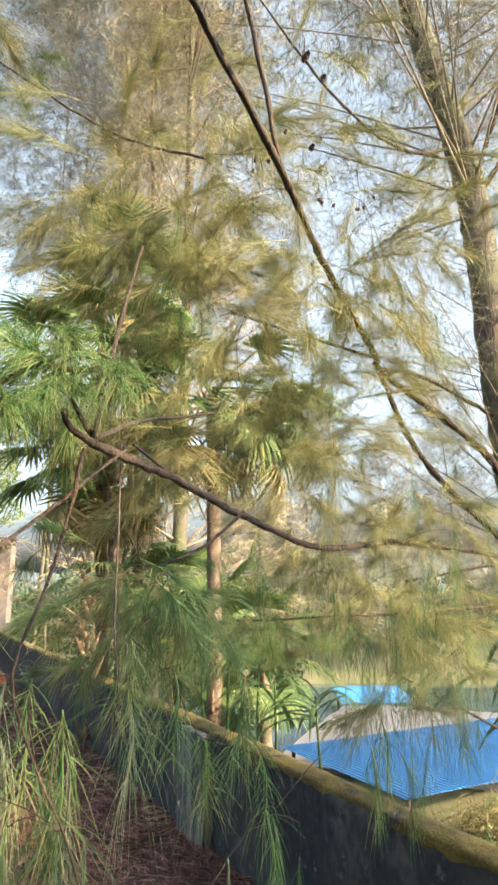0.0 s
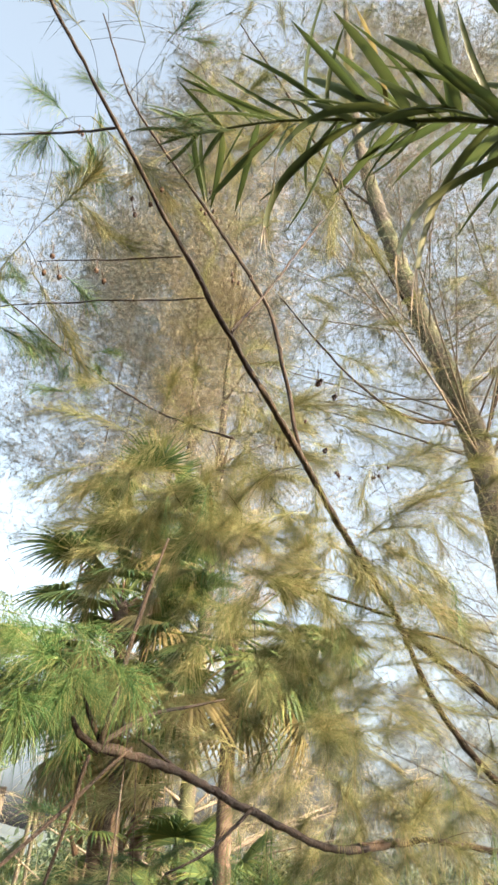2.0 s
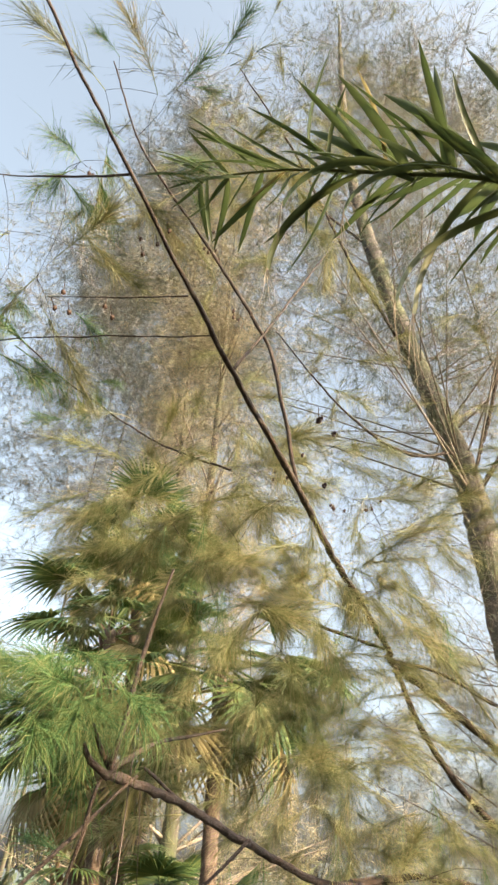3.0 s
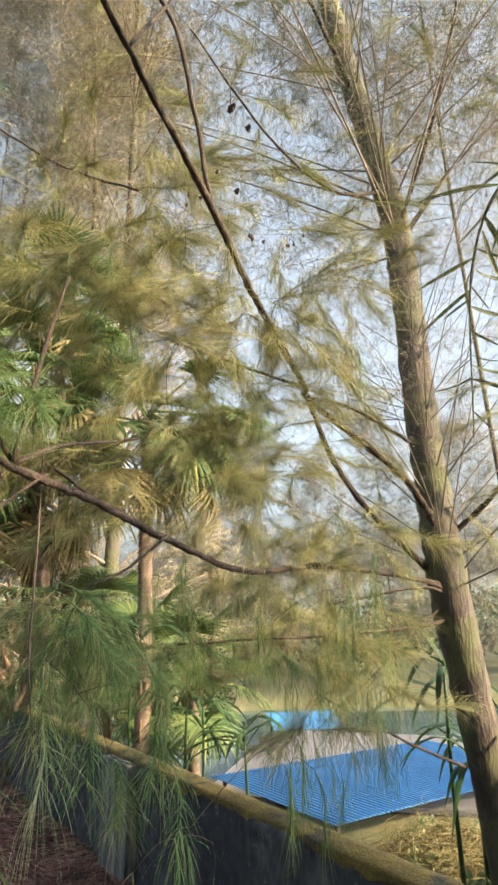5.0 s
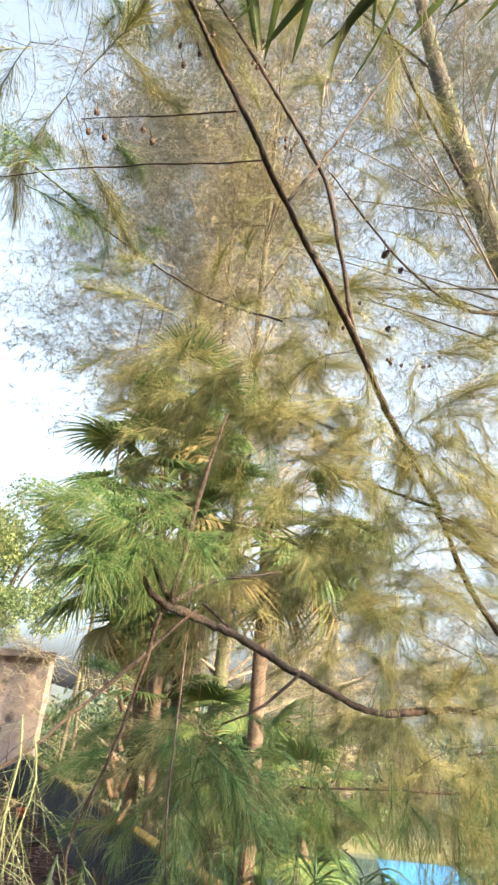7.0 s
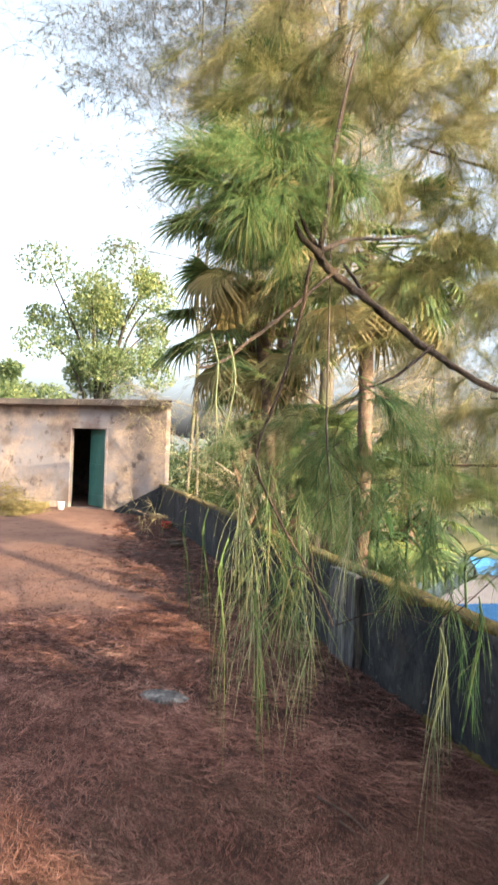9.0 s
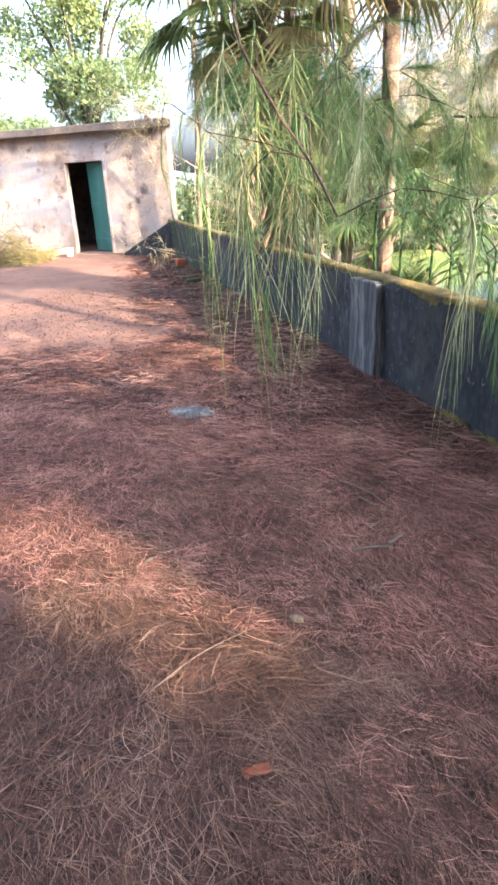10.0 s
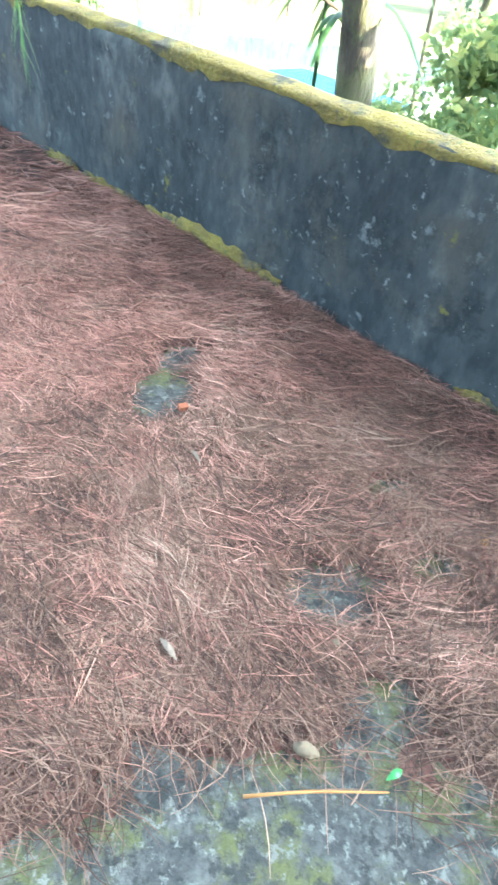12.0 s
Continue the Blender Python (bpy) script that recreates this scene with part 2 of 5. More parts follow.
# The bluish tone is distance haze put into the base colour.
M_HILL = surface("wooded hills", [(0.2, (0.035, 0.052, 0.058)), (0.8, (0.075, 0.095, 0.095))], 0.03, 0.95, 1.0, 0.3)
M_WATER, _t, _n, _l, _p = nodes_of("pond water")
_p.inputs["Base Color"].default_value, _p.inputs["Roughness"].default_value = (0.05, 0.075, 0.07, 1), 0.08
_w, _b = _n.new("ShaderNodeTexNoise"), _n.new("ShaderNodeBump")
_w.inputs["Scale"].default_value = 2.0
_b.inputs["Strength"].default_value = 0.08
_l.new(_w.outputs["Fac"], _b.inputs["Height"])
_l.new(_b.outputs["Normal"], _p.inputs["Normal"])

# ---------------------------------------------------------------- mesh helpers
RNG = np.random.default_rng(7)


def tri_mesh(name, v, f, material, smooth=False):
    """A mesh from arrays: v (n, 3) places, f (m, 3) corners."""
    v, f = np.asarray(v, np.float32), np.asarray(f, np.int32)
    me = bpy.data.meshes.new(name)
    me.vertices.add(len(v))
    me.vertices.foreach_set("co", v.ravel())
    me.loops.add(f.size)
    me.loops.foreach_set("vertex_index", f.ravel())
    me.polygons.add(len(f))
    me.polygons.foreach_set("loop_start", np.arange(0, f.size, 3, dtype=np.int32))
    if smooth:
        me.polygons.foreach_set("use_smooth", np.ones(len(f), bool))
    me.update(calc_edges=True)
    me.materials.append(material)
    return me


def join(pieces):
    vs, fs, k = [], [], 0
    for v, f in pieces:
        vs.append(v)
        fs.append(np.asarray(f) + k)
        k += len(v)
    return np.concatenate(vs), np.concatenate(fs)


def moved(piece, m):
    v, f = piece
    a = np.array(m)
    return v @ a[:3, :3].T + a[:3, 3], f


def thing(name, at, label, category, group="", kind=""):
    e = new(name)
    e.location = at
    bpy.context.view_layer.update()
    return tagged(e, label, category, group, kind)


def child(name, me, parent, label="", kind="", m=None):
    ob = new(name, me)
    ob.parent = parent
    ob.matrix_parent_inverse = parent.matrix_world.inverted()
    if m is not None:
        ob.matrix_basis = m
    bpy.context.view_layer.update() if name in ("frond", "window", "body", "wall") else None
    return tagged(ob, label, kind=kind)


def solid(name, me, label, category, group="", kind=""):
    return tagged(new(name, me), label, category, group, kind)


def bm_mesh(name, bm, material, smooth=False):
    me = bpy.data.meshes.new(name)
    bmesh.ops.recalc_face_normals(bm, faces=bm.faces)
    bm.to_mesh(me)
    bm.free()
    me.materials.append(material)
    if smooth:
        for p in me.polygons:
            p.use_smooth = True
    return me


def box(lo, hi, bevel=0.0, bm=None, m=None, cuts=0, rough=0.0):
    """A box between two corners, its edges bevelled, its faces cut and roughened on wish."""
    bm = bm or bmesh.new()
    lo, hi = Vector(lo), Vector(hi)
    got = bmesh.ops.create_cube(bm, size=1.0)["verts"]
    for v in got:
        v.co = Vector([lo[i] + (v.co[i] + 0.5) * (hi[i] - lo[i]) for i in range(3)])
    es = list({e for v in got for e in v.link_edges})
    if bevel:
        got = bmesh.ops.bevel(bm, geom=es, offset=bevel, segments=2, affect="EDGES", profile=0.6)["verts"]
        es = list({e for v in got for e in v.link_edges})
    if cuts:
        bmesh.ops.subdivide_edges(bm, edges=es, cuts=cuts, use_grid_fill=True)
        got = bm.verts[:]
    if rough:
        for v in got:
            v.co += noise.noise_vector(v.co * 9) * rough
    if m is not None:
        bmesh.ops.transform(bm, matrix=m, verts=list(got))
    return bm


def curve_through(points, radii, step=0.08):
    """A smooth line through the points, with its radius at each place."""
    p, r = np.array(points, float), np.array(radii, float)
    q = np.vstack([2 * p[0] - p[1], p, 2 * p[-1] - p[-2]])
    out, rad = [], []
    for i in range(len(p) - 1):
        k = max(2, int(np.linalg.norm(p[i + 1] - p[i]) / step))
        for s in np.arange(k) / k:
            a, b, c, d = q[i:i + 4]
            out.append(0.5 * (2 * b + (c - a) * s + (2 * a - 5 * b + 4 * c - d) * s * s + (3 * b - a - 3 * c + d) * s ** 3))
            rad.append(r[i] + (r[i + 1] - r[i]) * s)
    out.append(p[-1])
    rad.append(r[-1])
    return np.array(out), np.array(rad)


def tube(points, radii, sides=8, step=0.08, rough=0.0, smooth=True):
    """A tapered round stem along a line, closed at its ends."""
    p, r = curve_through(points, radii, step) if smooth else (np.array(points, float), np.array(radii, float))
    t = np.gradient(p, axis=0)
    t /= np.linalg.norm(t, axis=1, keepdims=True) + 1e-9
    ref = np.where(np.abs(t[:, 2:3]) > 0.9, [[1.0, 0, 0]], [[0, 0, 1.0]])
    a = np.cross(t, ref)
    a /= np.linalg.norm(a, axis=1, keepdims=True) + 1e-9
    b = np.cross(t, a)
    ang = np.arange(sides) * 2 * math.pi / sides
    rr = r[:, None] * (1 + (RNG.normal(0, rough, (len(p), sides)) if rough else 0))
    v = p[:, None] + rr[..., None] * (np.cos(ang)[None, :, None] * a[:, None] + np.sin(ang)[None, :, None] * b[:, None])
    n = len(p)
    v = np.vstack([v.reshape(-1, 3), p[:1], p[-1:]])
    i, j = np.meshgrid(np.arange(n - 1), np.arange(sides), indexing="ij")
    k = (j + 1) % sides
    q0, q1, q2, q3 = i * sides + j, i * sides + k, (i + 1) * sides + k, (i + 1) * sides + j
    f = np.concatenate([np.stack([q0, q1, q2], -1).reshape(-1, 3), np.stack([q0, q2, q3], -1).reshape(-1, 3)])
    s = np.arange(sides)
    caps = np.concatenate([np.stack([(s + 1) % sides, s, np.full(sides, n * sides)], -1),
                           np.stack([(n - 1) * sides + s, (n - 1) * sides + (s + 1) % sides, np.full(sides, n * sides + 1)], -1)])
    return v, np.concatenate([f, caps])


def unit(a):
    return a / (np.linalg.norm(a, axis=-1, keepdims=True) + 1e-9)


def needle_set(base, way, length, radius, sag, bend=None):
    """Thin three-sided needles: each starts at base, leaves along way and sags; bend pushes its middle sideways."""
    base, way = np.asarray(base, float), unit(np.asarray(way, float))
    n = len(base)
    length, radius, sag = (np.broadcast_to(np.asarray(x, float), (n,))[:, None] for x in (length, radius, sag))
    down = np.array([[0, 0, -1.0]])
    mid = base + way * length * 0.5 + down * sag * length * 0.22
    tip = base + unit(way + down * sag * 0.9) * length
    if bend is not None:
        mid = mid + bend
    ref = np.where(np.abs(way[:, 2:3]) > 0.9, [[1.0, 0, 0]], [[0, 0, 1.0]])
    a = unit(np.cross(way, ref))
    b = np.cross(way, a)
    ring = [np.cos(q) * a + np.sin(q) * b for q in (0.3, 2.394, 4.489)]
    v = np.stack([base + radius * ring[0], base + radius * ring[1], base + radius * ring[2],
                  mid + radius * ring[0], mid + radius * ring[1], mid + radius * ring[2], tip], 1)
    one = np.array([[0, 1, 4], [0, 4, 3], [1, 2, 5], [1, 5, 4], [2, 0, 3], [2, 3, 5], [3, 4, 6], [4, 5, 6], [5, 3, 6]])
    return v.reshape(-1, 3), (one[None] + 7 * np.arange(n)[:, None, None]).reshape(-1, 3)


def ribbon(points, widths, side, fold=0.25):
    """A leaf blade: a strip along a line, folded along its midrib."""
    p, w = np.array(points, float), np.array(widths, float)
    side = unit(np.array(side, float))
    t = unit(np.gradient(p, axis=0))
    nrm = unit(np.cross(side[None], t))
    l, r = p + (side * w[:, None] * 0.5 + nrm * w[:, None] * fold), p - (side * w[:, None] * 0.5 - nrm * w[:, None] * fold)
    v = np.stack([l, p, r], 1).reshape(-1, 3)
    f = []
    for i in range(len(p) - 1):
        a, b = 3 * i, 3 * i + 3
        f += [(a, a + 1, b + 1), (a, b + 1, b), (a + 1, a + 2, b + 2), (a + 1, b + 2, b + 1)]
    return v, np.array(f)


def rough_field(x, y, scale, seed=0, k=7):
    g = np.random.default_rng(seed)
    out = np.zeros_like(x)
    for i in range(k):
        th, ph, s = g.uniform(0, 6.28), g.uniform(0, 6.28), scale * g.uniform(0.6, 1.9)
        out += np.sin((x * np.cos(th) + y * np.sin(th)) * s + ph + 1.3 * np.sin((x * np.sin(th) - y * np.cos(th)) * s * 0.7 + ph * 2))
    return out / k


# ---------------------------------------------------------------- terrace: floor, litter, parapet
P0, DU, DN = Vector((0.955, 2.684, 0)), Vector((-0.5555, 0.8316, 0)), Vector((0.8316, 0.5555, 0))
WALL_M = Matrix(((DU.x, DN.x, 0, P0.x), (DU.y, DN.y, 0, P0.y), (0, 0, 1, 0), (0, 0, 0, 1)))   # u along the parapet, v outward

floor = solid("floor", bm_mesh("floor", box((-9, -15, -0.35), (25, 0.04, 0.0), m=WALL_M), M_CONC), "grey lichen-spotted concrete terrace floor", "floor", kind="structure")

BARE = [(0.55, 1.78, 0.10, 0.17), (0.65, 1.98, 0.10, 0.06), (0.90, 0.99, 0.13, 0.09), (0.95, 0.70, 0.09, 0.07), (0.30, 0.42, 0.60, 0.23), (0.80, 0.42, 0.30, 0.17), (1.19, 1.02, 0.07, 0.05),
        (1.17, 1.30, 0.09, 0.04), (-0.04, 0.87, 0.12, 0.08), (0.08, 1.01, 0.09, 0.06), (-0.18, 0.89, 0.09, 0.06), (-1.0, 0.6, 0.3, 0.12)]


def earth_share(x, y):
    """Above zero where the ground before the hut is trodden bare and toned sunlit."""
    near = -0.278 * (x + 2.37) + 0.961 * (y - 4.9)
    side = -0.868 * (x + 2.4) - 0.495 * (y - 4.9)
    return np.minimum(near, side) + 0.45 * rough_field(x, y, 2.2, 9) + 0.18 * rough_field(x, y, 9.0, 10)


def litter_height(x, y):
    h = 0.022 + 0.010 * rough_field(x, y, 4.0, 1) + 0.007 * rough_field(x, y, 17.0, 2) + 0.004 * rough_field(x, y, 60.0, 3)
    for cx, cy, rx, ry in BARE:
        d = ((x - cx) / rx) ** 2 + ((y - cy) / ry) ** 2 + 0.9 * rough_field(x, y, 14.0, 5) + 0.7 * rough_field(x, y, 55.0, 6)
        h = h - 0.045 * np.exp(-np.clip(d, 0, None) ** 1.2)
    edge = (x - P0.x) * DN.x + (y - P0.y) * DN.y
    return h + 0.05 * np.exp(-((edge + 0.16) / 0.12) ** 2)


def litter_sheet(lo, hi, step, drop=0.0):
    us, vs = np.arange(lo[0], hi[0] + step, step), np.arange(lo[1], hi[1] + step / 2, step)
    u, v = np.meshgrid(us, vs, indexing="ij")
    x, y = P0.x + DU.x * u + DN.x * v, P0.y + DU.y * u + DN.y * v
    z = litter_height(x, y) - drop
    n, k = len(us), len(vs)
    i, j = np.meshgrid(np.arange(n - 1), np.arange(k - 1), indexing="ij")
    a, b, c, d = i * k + j, (i + 1) * k + j, (i + 1) * k + j + 1, i * k + j + 1
    return np.stack([x, y, z], -1).reshape(-1, 3), np.concatenate([np.stack([a, c, b], -1).reshape(-1, 3), np.stack([a, d, c], -1).reshape(-1, 3)])


def split_litter():
    """The matted needles, and the bare earth where they are trodden away."""
    v, f = join([litter_sheet((-4.0, -4.0), (2.4, -0.09), 0.022), litter_sheet((2.4, -6.0), (16.0, -0.09), 0.08), litter_sheet((-4.0, -8.0), (2.4, -4.0), 0.12), litter_sheet((2.4, -12.0), (16.0, -6.0), 0.15)])
    c = v[f].mean(1)
    bare = earth_share(c[:, 0], c[:, 1]) > 0
    return (v, f[~bare]), (v, f[bare])


matted, trodden = split_litter()
litter = solid("needle_litter", tri_mesh("needle_litter", *matted, M_LITTER, True), "matted red-brown needle litter over the terrace", "litter", kind="stuff")
solid("earth_path", tri_mesh("earth_path", *trodden, M_EARTH, True), "trodden bare reddish earth before the hut, sunlight put into its tone", "path", kind="structure")


def fallen(count, centre, spread, length, radius, seed, steps=2):
    """Fallen needles as thin curved strips, partly in tufts that lie the same way."""
    g = np.random.default_rng(seed)
    heads = count // 14
    hub = g.uniform(-1, 1, (heads, 2)) * spread + centre
    pick, loose = g.integers(0, heads, count), g.random(count) < 0.45
    xy = np.where(loose[:, None], g.uniform(-1, 1, (count, 2)) * spread + centre, hub[pick] + g.normal(0, 0.22 * length, (count, 2)))
    ev = (xy[:, 0] - P0.x) * DN.x + (xy[:, 1] - P0.y) * DN.y
    h = litter_height(xy[:, 0], xy[:, 1])
    keep = (ev < -0.13) & (h > 0.014 - 0.035 * g.random(count) ** 4) & (earth_share(xy[:, 0], xy[:, 1]) < 0.5 * g.random(count) ** 4)
    xy, h, pick, loose = xy[keep], h[keep], pick[keep], loose[keep]
    n = len(xy)
    turn = 1.6 * rough_field(xy[:, 0], xy[:, 1], 2.4, 11) + np.where(loose, g.normal(0, 0.9, n), g.normal(0, 0.7, heads)[pick] + g.normal(0, 0.25, n)) - 0.5
    way = np.stack([np.cos(turn), np.sin(turn), g.normal(0.0, 0.05, n)], -1)
    ln = (g.uniform(0.35, 1.0, n) * length)[:, None]
    cross = np.stack([-way[:, 1], way[:, 0], g.normal(0.0, 0.5, n)], -1)
    mid = np.stack([xy[:, 0], xy[:, 1], np.maximum(h, 0.0) + 0.003 + np.where(loose, g.uniform(0.0, 0.014, n), g.uniform(0.0, 0.022, heads)[pick])], -1)
    w = cross * (radius * g.uniform(0.6, 1.3, n))[:, None]
    bow = cross * [1, 1, 0] * (g.normal(0, 0.11, n))[:, None] * ln
    rows = []
    for k in range(steps + 1):
        q = 2.0 * k / steps - 1.0
        p = mid + way * ln * 0.5 * q + bow * (1 - q * q)
        rows += [p - w * (1 - 0.6 * q * q), p + w * (1 - 0.6 * q * q)]
    v = np.stack(rows, 1).reshape(-1, 3)
    one = np.array([t for k in range(steps) for t in ((2 * k, 2 * k + 1, 2 * k + 3), (2 * k, 2 * k + 3, 2 * k + 2))])
    return v, (one[None] + 2 * (steps + 1) * np.arange(n)[:, None, None]).reshape(-1, 3)


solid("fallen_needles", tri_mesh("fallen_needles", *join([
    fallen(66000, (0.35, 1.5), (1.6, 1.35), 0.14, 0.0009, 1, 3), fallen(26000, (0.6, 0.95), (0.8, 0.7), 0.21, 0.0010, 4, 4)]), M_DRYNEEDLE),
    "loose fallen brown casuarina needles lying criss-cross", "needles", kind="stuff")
# These take the lighter needle colour, so the shaded floor looks better lit.
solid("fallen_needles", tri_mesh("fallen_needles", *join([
    fallen(66000, (-0.9, 2.6), (2.2, 0.9), 0.12, 0.0012, 2), fallen(36000, (0.8, 2.0), (0.8, 1.3), 0.13, 0.0010, 7, 3), fallen(40000, (-1.8, 4.4), (2.6, 1.2), 0.15, 0.0024, 6), fallen(26000, (-3.0, 6.8), (3.6, 2.6), 0.17, 0.0042, 3), fallen(12000, (-5.2, 10.6), (3.6, 2.2), 0.2, 0.007, 5)]), M_LITNEEDLE),
    "loose fallen red-brown needles farther along the terrace, light put into their colour", "needles", kind="stuff")


def parapet():
    """The low stained wall along the terrace edge, its pilaster, and the moss on its top."""
    wall = thing("wall_east", P0, "dark stained concrete parapet with yellow moss on top", "wall", kind="structure")
    bm = bmesh.new()
    us = np.arange(-9, 12.05, 0.12)
    prof = [(-0.10, -0.3), (-0.10, 0.0), (-0.095, 0.18), (-0.095, 0.36), (-0.10, 0.54), (-0.104, 0.70), (-0.098, 0.738), (-0.035, 0.746), (0.025, 0.738), (0.038, 0.69), (0.042, 0.0), (0.042, -4.2)]
    rings = []
    for u in us:
        ring = []
        for k, (v, z) in enumerate(prof):
            q = Vector((u, v, z))
            wob = noise.noise(Vector((u * 2.1, v * 9, z * 4))) * 0.014 + noise.noise(Vector((u * 7, v * 9, z * 9))) * 0.006
            ring.append(bm.verts.new(WALL_M @ (q + Vector((0, wob, wob if z > 0.6 else 0)))))
        rings.append(ring)
    for a, b in zip(rings, rings[1:]):
        for i in range(len(prof) - 1):
            bm.faces.new((a[i], b[i], b[i + 1], a[i + 1]))
    bm.faces.new(rings[0])
    bm.faces.new(rings[-1][::-1])
    child("wall_face", bm_mesh("wall_face", bm, M_WALL, True), wall)
    bm = box((2.14, -0.165, -0.02), (2.56, -0.06, 0.722), 0.012, m=None, cuts=5, rough=0.012)
    bmesh.ops.transform(bm, matrix=WALL_M, verts=bm.verts)
    child("pilaster", bm_mesh("pilaster", bm, M_PILASTER), wall, "pale limewashed pilaster with dark streaks")
    # moss: a lumpy cushion over the top with a ragged lower edge
    bm = bmesh.new()
    us = np.arange(-9, 12.0, 0.035)
    rings = []
    for u in us:
        hang = 0.012 + 0.055 * noise.noise(Vector((u * 2.3, 0, 0))) + 0.05 * noise.noise(Vector((u * 8, 3, 0))) + 0.02 * noise.noise(Vector((u * 25, 3, 0)))
        hang = max(0.004, hang)
        out_hang = 0.03 + 0.02 * noise.noise(Vector((u * 3, 9, 0)))
        pts = [(-0.105, 0.726 - hang), (-0.106, 0.734), (-0.099, 0.744), (-0.075, 0.749), (-0.035, 0.757), (0.0, 0.753), (0.03, 0.743), (0.046, 0.71), (0.044, 0.69 - out_hang)]
        ring = []
        for k, (v, z) in enumerate(pts):
            lump = 0.007 * noise.noise(Vector((u * 14, v * 30, z * 20))) + 0.008 * noise.noise(Vector((u * 4, v * 9, 5)))
            ring.append(bm.verts.new(WALL_M @ Vector((u, v - lump * 0.3, z + lump))))
        rings.append(ring)
    for a, b in zip(rings, rings[1:]):
        for i in range(8):
            bm.faces.new((a[i], b[i], b[i + 1], a[i + 1]))
    child("moss", bm_mesh("moss", bm, M_MOSS, True), wall, "lumpy yellow-green moss cushion")
    # moss tufts where the wall meets the floor
    g = np.random.default_rng(3)
    spots = [(g.uniform(0.0, 1.6), g.uniform(0.03, 0.07)) for _ in range(9)] + [(0.18, 0.10), (0.28, 0.09), (0.05, 0.11), (-0.10, 0.10), (-0.26, 0.07), (0.85, 0.06), (0.97, 0.05), (-1.25, 0.06)]
    for i, (u, r) in enumerate(spots):
        bm = bmesh.new()
        bmesh.ops.create_icosphere(bm, subdivisions=3, radius=1.0)
        for v in bm.verts:
            v.co = Vector((v.co.x * r * 1.5, v.co.y * r * 0.22, v.co.z * r * 0.6)) * (1 + 0.6 * noise.noise(v.co * 2.5 + Vector((i, 0, 0))) + 0.5 * noise.noise(v.co * 7))
        bmesh.ops.transform(bm, matrix=WALL_M @ Matrix.Translation((u, -0.105, 0.065)), verts=bm.verts)
        child("moss_tuft", bm_mesh("moss_tuft", bm, M_MOSS, True), wall)
    # the end by the hut: a wall top that ramps down to the ground
    bm = bmesh.new()
    a, b = Vector((-5.50, 12.35, 0)), Vector((-6.95, 12.82, 0))
    c = Vector((0.06, 0.09, 0))
    low = [bm.verts.new(p) for p in (a - c, b - c, b + c, a + c)]
    top = [bm.verts.new(p) for p in (a - c + Vector((0, 0, 0.74)), b - c + Vector((0, 0, 0.06)), b + c + Vector((0, 0, 0.06)), a + c + Vector((0, 0, 0.74)))]
    bm.faces.new(low)
    bm.faces.new(top)
    for i in range(4):
        bm.faces.new((low[i], low[(i + 1) % 4], top[(i + 1) % 4], top[i]))
    bmesh.ops.bevel(bm, geom=bm.edges[:], offset=0.015, segments=2, affect="EDGES")
    child("ramp_wall", bm_mesh("ramp_wall", bm, M_WALL), wall, "dark sloping end of the parapet")


parapet()
for nm, lo, hi in (("wall_south", (-9.2, -15, 0), (-9.0, 0.12, 0.75)), ("wall_west", (-9.2, -15.2, 0), (25, -15, 0.75))):
    solid(nm, bm_mesh(nm, box(lo, hi, 0.03, m=WALL_M), M_WALL), "plain stained terrace parapet", "wall", kind="structure")


# Unseen wall, added beside the terrace to hold back skylight.
solid("wall_house", bm_mesh("wall_house", box((-9.0, -2.5, 0.0), (2.2, -2.2, 5.2), 0.02), M_SHADEPLASTER), "plain plaster wall beside the terrace, added out of view to block skylight", "wall", kind="structure")


